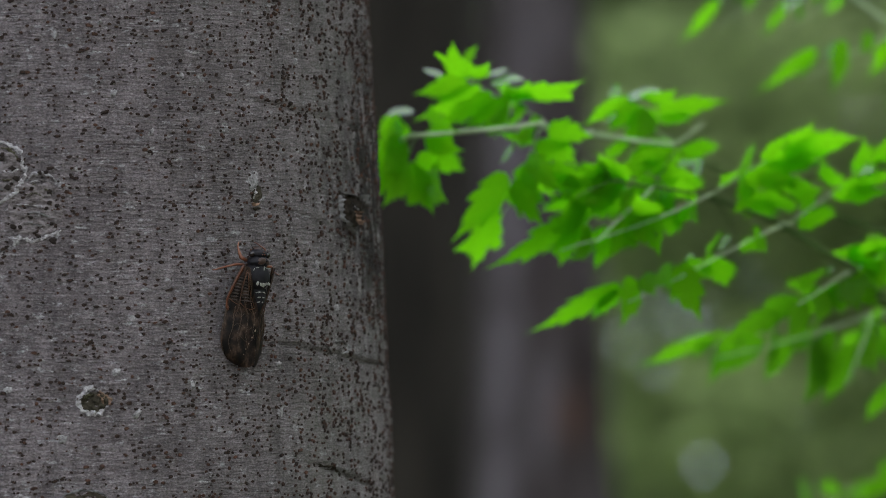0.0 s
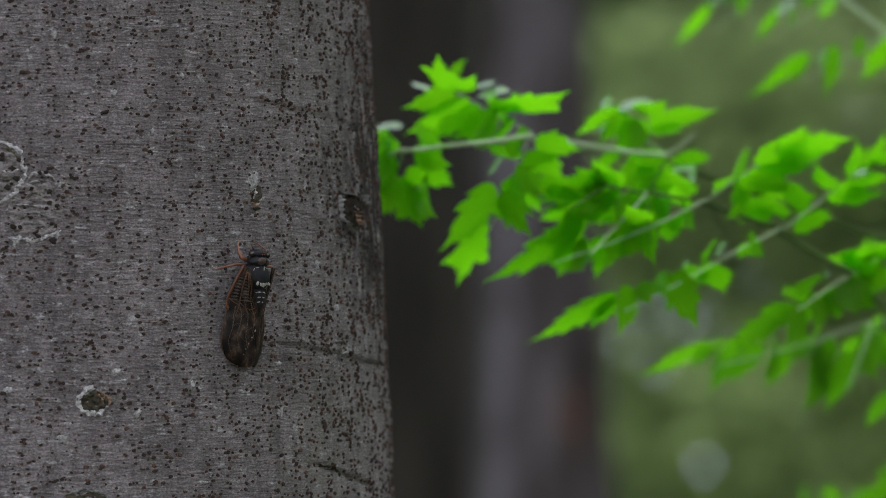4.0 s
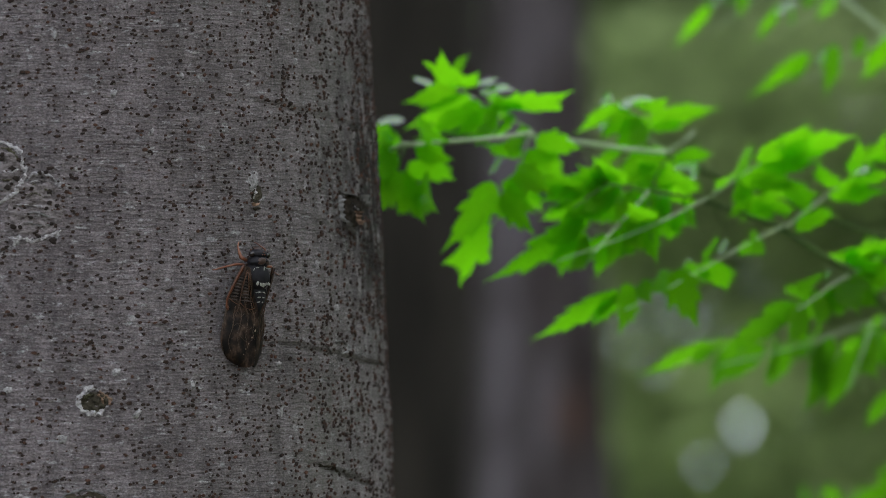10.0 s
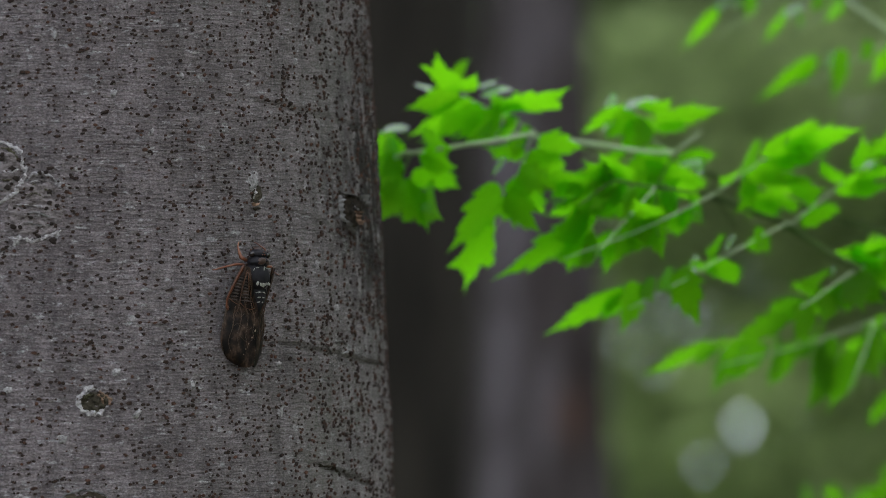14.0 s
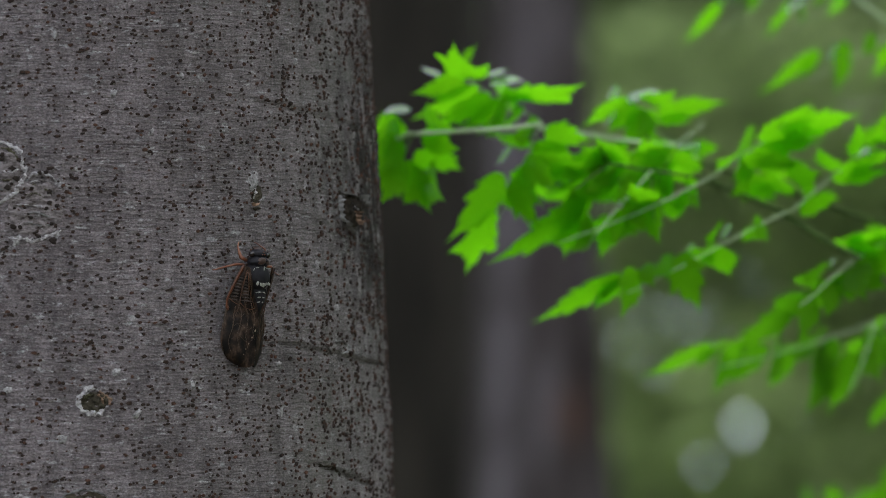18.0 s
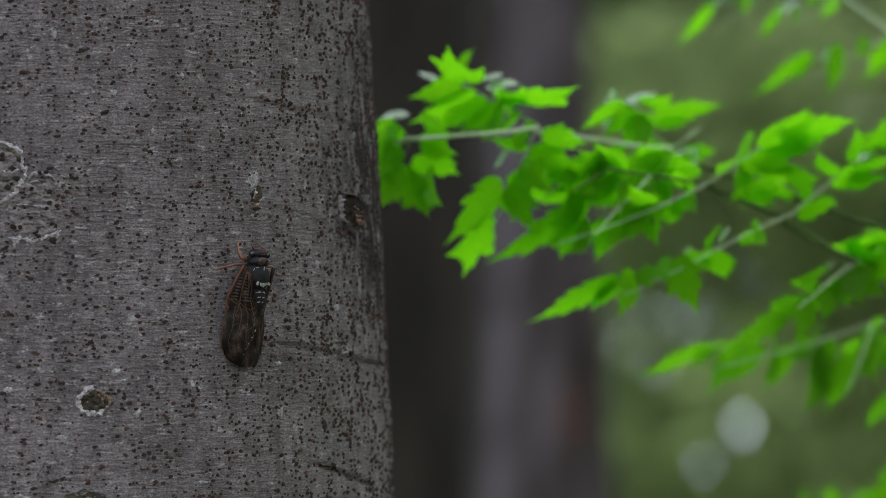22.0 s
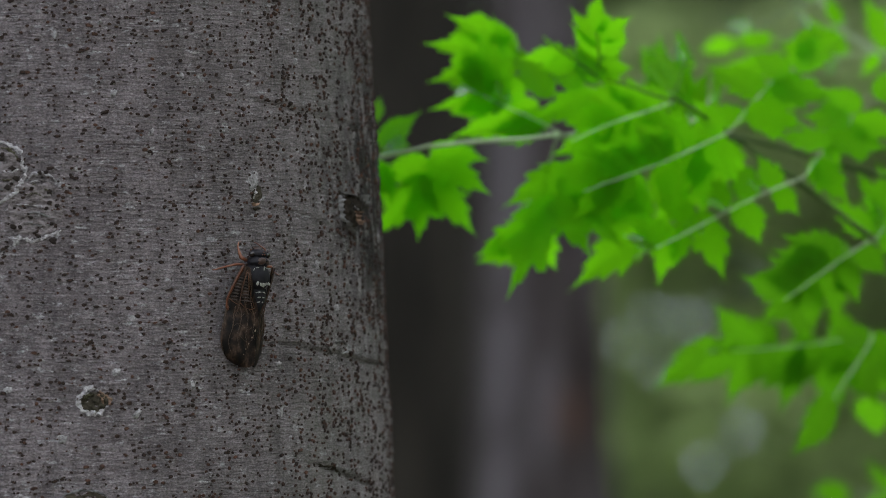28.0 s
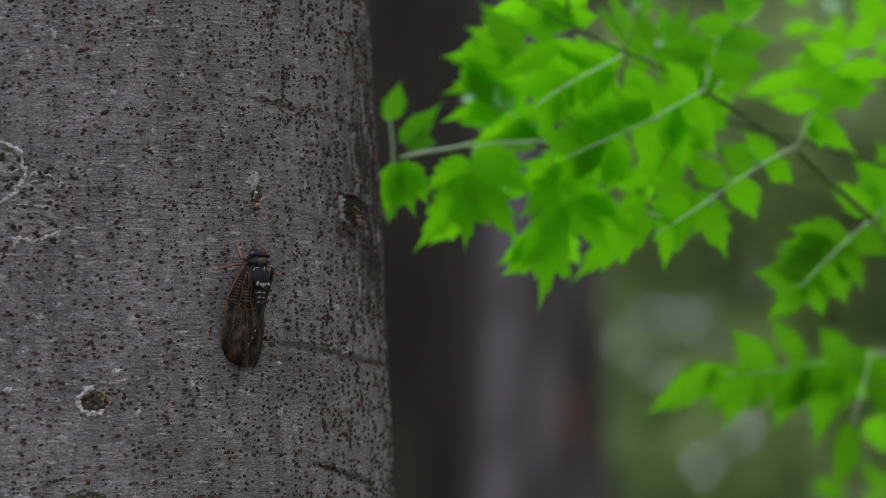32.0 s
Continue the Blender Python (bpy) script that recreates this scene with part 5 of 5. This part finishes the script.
LEAFLETS["near"] = ((1590, 60, 1523, 154, 52), (1530, 70, 1503, 108, 28), (1480, 80, 1459, 180, 38), (1466, 88, 1443, 120, 18, 1), (1430, 94, 1398, 154, 28), (1427, 92, 1322, 185, 26))
LEAFLETS["near_up"] = ((1478, -6, 1448, 38, 26), (1442, -18, 1418, 22, 24), (1402, 14, 1394, 48, 18), (1408, 3, 1368, 32, 26, 1), (1382, 8, 1337, 80, 20))
LEAFLETS["sprig"] = ((1600, 840, 1556, 846, 42), (1592, 850, 1526, 874, 52), (1560, 868, 1496, 894, 44), (1474, 884, 1464, 850, 36), (1440, 892, 1418, 868, 32))

# Where the leaflets lie at the height of the gust, from the foot of each side branch to its end leaflet: base x, y, tip x, y, breadth.
GUST = {}
GUST["top"] = ((925, 225, 808, 238, 46), (900, 200, 748, 240, 46), (880, 165, 712, 194, 48), (875, 125, 716, 138, 48), (868, 108, 846, 40, 44), (868, 80, 764, 25, 42), (850, 95, 718, 72, 58))
GUST["u_tip"] = ((1000, 150, 1058, 118, 48), (985, 150, 1030, 55, 58), (960, 160, 852, 122, 50), (960, 140, 962, 14, 58), (905, 112, 906, -18, 56))
GUST["t_in"] = ((1050, 215, 925, 175, 50), (1050, 225, 1015, 310, 52), (1010, 235, 870, 206, 52), (1010, 246, 950, 326, 52), (985, 250, 850, 246, 52), (980, 264, 866, 330, 54))
GUST["in"] = ((1200, 240, 1148, 178, 46), (1192, 256, 1236, 342, 50), (1150, 262, 1088, 200, 46), (1160, 272, 1172, 388, 52), (1100, 282, 1030, 228, 46), (1110, 290, 1120, 404, 50),
    (1050, 302, 988, 256, 44), (1042, 325, 1086, 428, 46), (985, 334, 856, 404, 36))
GUST["drop"] = ((985, 290, 1040, 340, 50), (955, 308, 868, 390, 54), (962, 330, 1058, 405, 58), (985, 360, 1092, 432, 52), (955, 372, 1030, 460, 62), (950, 376, 860, 482, 60), (942, 392, 903, 556, 70))
GUST["fan"] = ((785, 275, 884, 300, 50), (772, 296, 690, 345, 54), (785, 290, 888, 352, 60), (776, 325, 862, 436, 62), (770, 325, 676, 450, 62), (772, 326, 765, 446, 62))
GUST["end"] = ((664, 296, 702, 346, 46), (670, 298, 704, 374, 46), (654, 300, 640, 392, 46), (658, 300, 672, 392, 48), (645, 302, 628, 394, 48))
GUST["end_up"] = ((662, 262, 742, 205, 44), (668, 255, 752, 246, 44), (668, 250, 716, 285, 40), (656, 210, 680, 140, 48))
GUST["long"] = ((1330, 342, 1288, 288, 46), (1330, 346, 1372, 394, 44), (1290, 360, 1238, 308, 52), (1265, 374, 1302, 452, 58), (1240, 382, 1188, 318, 50), (1200, 400, 1244, 518, 66),
    (1182, 405, 1108, 368, 48), (1168, 420, 1156, 504, 40), (1140, 430, 1128, 534, 46), (1102, 430, 966, 546, 60))
GUST["a_up"] = ((1240, 200, 1150, 214, 44), (1246, 192, 1358, 186, 66), (1265, 150, 1180, 130, 50), (1280, 132, 1402, 108, 58), (1295, 102, 1228, 80, 50), (1302, 82, 1356, 26, 48), (1312, 68, 1332, -8, 48))
GUST["b_up"] = ((1400, 286, 1472, 354, 58), (1418, 252, 1322, 246, 42), (1430, 242, 1532, 246, 58), (1450, 212, 1368, 204, 46), (1466, 206, 1572, 216, 56), (1472, 182, 1400, 148, 48), (1500, 160, 1544, 98, 46))
GUST["c_up_right"] = ((1530, 422, 1436, 350, 50), (1536, 420, 1604, 482, 54), (1548, 404, 1486, 304, 50), (1566, 388, 1660, 420, 54), (1572, 380, 1530, 284, 50), (1600, 352, 1690, 330, 50), (1600, 350, 1640, 264, 48))
GUST["low"] = ((1530, 602, 1546, 705, 50), (1498, 606, 1488, 716, 54), (1480, 604, 1440, 548, 44), (1455, 610, 1432, 776, 58), (1420, 612, 1402, 692, 46), (1405, 606, 1368, 548, 42), (1398, 612, 1353, 742, 54),
    (1350, 616, 1302, 702, 50), (1345, 612, 1308, 570, 44), (1305, 618, 1257, 734, 50), (1272, 618, 1220, 680, 42), (1240, 618, 1121, 698, 42))
GUST["c_in"] = ((1488, 452, 1530, 500, 56), (1462, 470, 1378, 440, 50), (1455, 478, 1482, 560, 54), (1430, 490, 1345, 474, 48), (1425, 502, 1446, 590, 54), (1402, 516, 1318, 520, 46), (1396, 525, 1404, 606, 50), (1374, 542, 1300, 594, 46))

outer = compound_leaf("bright green compound leaf with toothed leaflets, reaching past the trunk")
middle = compound_leaf("bright green compound leaf with long rows of toothed leaflets")
lower = compound_leaf("green compound leaf with hanging toothed leaflets")
upper = compound_leaf("soft-looking green compound leaf with narrow leaflets")
sprig = compound_leaf("small dark green leaf sprig low by the wood floor")

pinna(outer, "", 2.31, 500, "o_far", "o_c", stem=TWIG)
pinna(outer, "", 2.29, 262, "o_c", "o_b")
pinna(outer, "", 2.24, 228, "o_b", "o_a", thick=0.0011)
pinna(outer, "", 2.25, 130, "o_a", "o_end", thick=0.001)
pinna(outer, "fan", 2.26, 225, "o_a", "o_fan", (22, -9), 1, 1)
pinna(outer, "end", 2.26, 190, "o_end", "o_end_tip", (25, -9), 1, 2)
pinna(outer, "end_up", 2.28, 150, "o_end", "o_end_up", (40, -10), 1, 3)
pinna(outer, "top", 2.28, 285, "o_b", "o_top", (25, -18), 1, 4)
pinna(outer, "drop", 2.26, 345, "o_b", "o_drop", (28, -9), 1, 5)
pinna(outer, "c_up", 2.32, 225, "o_c", "o_c_up", (50, -22), 1, 6)
pinna(outer, "c_right", 2.33, 170, "o_c", "o_c_right", (55, -22), 1, 7)
pinna(outer, "c_down", 2.29, 270, "o_c", "o_c_down", (50, -10), -1, 28, thick=0.0006, stem=TWIG)

pinna(middle, "", 2.31, 205, "m_far", "m_c", thick=0.0017, stem=TWIG)
pinna(middle, "", 2.30, 175, "m_c", "m_b", thick=0.0017, stem=TWIG)
pinna(middle, "", 2.29, 180, "m_b", "m_a", thick=0.0014, stem=TWIG)
pinna(middle, "", 2.28, 165, "m_a", "m_t", sign=-1, thick=0.0009, stem=TWIG)
pinna(middle, "", 2.26, 125, "m_t", "m_u", sign=-1, thick=0.0007, stem=TWIG)
pinna(middle, "u_tip", 2.25, 190, "m_u", "m_u_tip", (45, -18), -1, 8, thick=0.0006, stem=TWIG)
pinna(middle, "u_up", 2.26, 150, "m_u", "m_u_up", (45, -22), -1, 9, thick=0.0006, stem=TWIG)
pinna(middle, "long", 2.28, 495, "m_b", "m_long", (55, -18), -1, 10)
pinna(middle, "b_up", 2.30, 285, "m_b", "m_b_up", (46, -22), 1, 11)
pinna(middle, "in", 2.26, 440, "m_a", "m_in", (50, -18), -1, 12)
pinna(middle, "a_up", 2.30, 250, "m_a", "m_a_up", (46, -22), 1, 13)
pinna(middle, "t_in", 2.26, 310, "m_t", "m_t_in", (50, -18), -1, 14)
pinna(middle, "t_up", 2.30, 210, "m_t", "m_t_up", (50, -22), 1, 15, thick=0.0006, stem=TWIG)
pinna(middle, "t_down", 2.28, 215, "m_t", "m_t_down", (50, -10), -1, 26, thick=0.0006, stem=TWIG)
pinna(middle, "a_down", 2.31, 190, "m_a", "m_a_down", (50, -10), 1, 27, thick=0.0006, stem=TWIG)
pinna(middle, "c_in", 2.31, 290, "m_c", "m_c_in", (55, -11), -1, 16)
pinna(middle, "c_up_right", 2.33, 180, "m_c", "m_c_up", (60, -12), 1, 17)

pinna(lower, "", 2.43, 150, "l_far", "l_b")
pinna(lower, "low", 2.43, 440, "l_b", "l_tip", (60, -12), -1, 18)
pinna(lower, "low_drop", 2.41, 215, "l_b", "l_drop", (50, -12), -1, 19)
pinna(lower, "low_right", 2.45, 230, "l_b", "l_right", (50, -12), 1, 20)

pinna(upper, "", 2.51, 220, "h_far", "h_b")
pinna(upper, "far", 2.55, 320, "h_b3", "h_far_tip", (60, -10), 1, 21)
pinna(upper, "near", 2.51, 290, "h_b2", "h_tip", (60, -10), 1, 22)
pinna(upper, "near_up", 2.53, 200, "h_b", "h_up_tip", (60, -10), 1, 23)
pinna(upper, "", 2.53, 100, "h_b", "h_b3")

pinna(sprig, "sprig", 2.69, 260, "e_far", "e_tip", (50, -16), 1, 24)


# the twig that bears the leaves, just beside the view
def build_branch():
    root = thing("sapling", pose(0.62, 2.5, 0), "slender green-stemmed chinaberry sapling", "tree")
    bm = tube(bmesh.new(), [(0, 0, 0), (-0.02, 0, 0.7), (-0.05, 0, 1.3), (-0.08, -0.02, 1.9), (-0.05, 0, 2.5)], [0.02, 0.017, 0.013, 0.009, 0.004], 10)
    part("trunk", bm, TWIG, root)
    for x, y, d in ((1645, 445, 2.31), (1665, 615, 2.31), (1685, 560, 2.43), (1645, 110, 2.51), (1655, 860, 2.69)):
        e = at(x, y, d) - Vector((0.62, 2.5, 0))
        z0 = e.z - 0.12
        bm = tube(bmesh.new(), [(-0.06, -0.01, z0), (0.5 * (e.x - 0.06), 0.5 * e.y, z0 + 0.07), tuple(e)], [0.005, 0.004, 0.0025], 8)
        part("twig", bm, TWIG, root)


build_branch()


# ---- movement ----
CALM = [0, 1, 2, 3, 3.5, 5.5, 6, 7, 8, 9, 10, 11, 12, 13, 14, 14.5, 16.5, 17, 18, 19, 20, 21, 22, 23, 24, 25, 25.5]
SWAY = {}
SWAY["top"] = [(14, -18), (5, -6), (2, -6), (-2, 2), (-5, 6), (-5, 11), (-2, 6), (0, 3), (-5, 9), (0, 0), (-3, -2), (-3, 3), (2, -2), (9, 12), (5, 12), (14, 0), (11, -12), (11, -37), (8, -21), (14, -28), (11, -26), (12, -46), (5, -12), (15, -35), (-3, -11), (-11, -11), (0, -17)]
SWAY["spray"] = [(12, -14), (6, -6), (3, -3), (-2, -2), (-3, 3), (-5, 6), (-2, 0), (0, 0), (-3, 3), (0, 0), (-2, 0), (-3, 3), (0, -2), (3, 0), (6, 2), (8, -5), (12, -11), (11, -20), (11, -12), (17, -17), (11, -15), (17, -24), (6, -6), (14, -23), (-2, -3), (-11, -3), (6, -17)]
SWAY["bend"] = [(18, -15), (11, -8), (5, -5), (2, 2), (-2, 5), (-5, 6), (-3, 3), (-2, 0), (-2, 5), (0, 0), (-2, 3), (-3, 5), (2, -2), (3, 0), (2, 3), (8, -3), (16, -11), (14, -20), (14, -12), (22, -17), (14, -15), (22, -24), (8, -6), (18, -23), (-2, -3), (-14, -3), (8, -17)]
SWAY["fan"] = [(24, -23), (12, -11), (6, -6), (5, 0), (-2, 5), (-5, 5), (-3, 2), (-5, 0), (2, 6), (0, 0), (0, 8), (-2, 8), (3, -3), (2, -6), (8, 17), (20, -5), (17, -9), (17, -28), (12, -16), (22, -21), (17, -20), (20, -34), (7, -9), (24, -26), (-5, -8), (-17, -8), (0, -13)]
SWAY["node_a"] = [(5, -11), (3, -2), (-3, -2), (-3, -6), (-5, -3), (-6, 2), (-3, 0), (-3, 3), (-5, 0), (0, 0), (-2, -4), (-3, -3), (-2, -4), (5, -4), (9, -11), (5, -14), (0, -28), (3, -24), (2, -40), (2, -35), (-3, -34), (-6, -32), (0, -31), (6, -37), (-6, -26), (-15, -26), (-9, -50)]
SWAY["node_b"] = [(3, -8), (2, -2), (-2, -2), (-2, -5), (-5, -2), (-5, 2), (-3, 0), (-3, 3), (-3, 0), (0, 0), (-2, -3), (-3, -2), (-2, -3), (5, -5), (8, -9), (6, -11), (3, -22), (5, -18), (5, -28), (8, -26), (8, -26), (6, -26), (2, -20), (8, -26), (-3, -17), (-12, -17), (-6, -34)]
SWAY["long_tip"] = [(2, -26), (0, -9), (0, -11), (-2, -11), (-3, -8), (-4, -5), (-3, -8), (-4, -6), (-2, -5), (0, 0), (-2, -8), (-3, -8), (-2, -6), (3, 3), (5, -8), (5, -11), (2, -37), (3, -32), (2, -40), (6, -31), (2, -41), (0, -44), (-3, -41), (3, -44), (-2, -29), (-11, -26), (2, -32)]
SWAY["inner_tip"] = [(3, -34), (-2, -11), (-5, -14), (-3, -14), (-8, -9), (-8, -5), (-5, -8), (-6, -5), (-5, -2), (0, 0), (-2, -9), (-6, -9), (-2, -8), (6, -5), (8, -12), (5, -24), (1, -37), (2, -32), (1, -40), (3, -31), (1, -41), (0, -44), (-2, -41), (2, -44), (-1, -29), (-5, -26), (1, -32)]
SWAY["upper"] = [(3, -3), (5, 5), (-5, 5), (-5, -6), (-8, -3), (-8, 0), (-5, -2), (-5, 5), (-8, -3), (0, 0), (-2, -6), (-5, -5), (-3, -6), (6, -11), (12, -20), (3, -18), (0, -30), (3, -27), (2, -44), (2, -39), (-3, -37), (-6, -35), (0, -34), (6, -40), (-6, -29), (-15, -29), (-9, -56)]
SWAY["low"] = [(-3, -12), (-2, 2), (0, -5), (-3, 2), (-3, 3), (-3, 5), (-2, -2), (0, -12), (0, -2), (0, 0), (-2, 3), (0, 11), (-2, -2), (-2, -8), (2, 3), (2, 0), (6, 17), (-2, -14), (2, 6), (-5, -11), (-2, -11), (0, -3), (-2, 5), (-6, -5), (-5, 6), (-6, 15), (-6, 20)]
SWAY["low_b"] = [(-3, -9), (-3, 0), (-2, 0), (-2, 2), (-2, 3), (-5, 0), (-3, -3), (-2, -8), (-2, -2), (0, 0), (-2, 3), (0, 6), (-2, -3), (-2, -8), (2, 2), (5, 0), (8, 9), (2, 0), (3, 5), (2, -6), (0, -2), (-2, -14), (-2, 6), (-2, -3), (-2, 5), (-3, 9), (0, 14)]
SWAY["high"] = [(12, -9), (11, -8), (3, -5), (0, 0), (-2, 0), (-2, -3), (-3, -2), (-3, -3), (-3, 2), (0, 0), (-2, 0), (0, -2), (2, 0), (4, -5), (12, 5), (15, 2), (14, -3), (17, -2), (17, -6), (18, -5), (17, -2), (14, -3), (4, -2), (11, -2), (2, 6), (2, 3), (11, -23)]

# half-way kicks of the gust
KICKS = {27.5: (-10, 14), 28.5: (-9, 3), 29.5: (-8, -6), 30.5: (5, -25), 31.5: (12, -22)}


def joint_rows(name):
    """Where a joint is, as (seconds, x, y)."""
    (x, y), sway, gust = JOINTS[name]
    rows = [(t, x + dx, y + dy) for t, (dx, dy) in zip(CALM, SWAY[sway])]
    for t in (27.5, 28, 28.5, 29, 29.5, 30, 30.5, 31, 31.5, 32):
        lo, hi = gust[max(0, math.floor(t) - 28)], gust[max(0, math.ceil(t) - 28)]
        k = KICKS.get(t, (0, 0))
        rows.append((t, (lo[0] + hi[0]) / 2 + k[0], (lo[1] + hi[1]) / 2 + k[1]))
    return rows


def eased(rows):
    """The rows with a step between where a stalk turns far from one to the next."""
    out = [rows[0]]
    for (t0, a), (t1, b) in zip(rows, rows[1:]):
        qa, qb = a.to_quaternion(), b.to_quaternion()
        n = 1 + int(math.degrees(qa.rotation_difference(qb).angle) / 40)
        for k in range(1, n):
            f = k / n
            f = f * f * (3 - 2 * f)
            out.append((t0 + (t1 - t0) * k / n, Matrix.LocRotScale(a.translation.lerp(b.translation, f), qa.slerp(qb, f), None)))
        out.append((t1, b))
    return out


def motions():
    home = {outer: ("o_c", 2.29), middle: ("m_b", 2.3), lower: ("l_b", 2.43), upper: ("h_b", 2.51), sprig: ("e_far", 2.69)}
    place = {}
    for leaf, (name, depth) in home.items():
        rows = [(t, Matrix.Translation(at(x, y, depth))) for t, x, y in joint_rows(name)]
        place[leaf] = dict(rows)
        walk(leaf, rows)
    for leaf, ob, depth, long, base, tip, roll, sign in MOVERS:
        rows = []
        for (t, bx, by), (_, tx, ty) in zip(joint_rows(base), joint_rows(tip)):
            lean = roll[0] if t < 26 else roll[1]
            rows.append((t, place[leaf][t].inverted() @ stalk_pose((bx, by), (tx, ty), depth, long, lean, sign)))
        walk(ob, eased(rows))
    gap = at(1312, 757, 14.3) - Vector((1.0, 15.5, 0))
    walk(spray, [(t, Matrix.Translation(gap + Vector((-k, 0, 0.4 * k))) @ pose(0, 0, 0, 0, 0, 40 * k)) for t, k in
                 ((0, 0.0), (2, 0.01), (3.5, 0.0), (5.5, 0.04), (7, 0.1), (8.5, 0.2), (13, 0.22), (17, 0.2), (21, 0.22), (25.5, 0.19), (28, 0.07), (29, 0.06), (30, 0.11), (31, 0.14), (32, 0.07))])
    for o, calm, blown, phase in FLUTTER:
        q0, q1 = calm.to_quaternion(), blown.to_quaternion()
        rows = [(0.0, calm), (25.5, calm)]
        for t, k in ((26.0, 0.25), (26.5, 0.5), (27.0, 0.75)):
            rows.append((t, Matrix.LocRotScale(calm.translation.lerp(blown.translation, k), q0.slerp(q1, k), None)))
        for t in (27.5, 28.5, 29.5, 30.5, 32.0):
            rows.append((t, blown @ pose(0, 0, 0, 7 * math.sin(phase + 2.3 * t), 6 * math.sin(2 * phase + 3.1 * t), 0)))
        walk(o, rows)


motions()
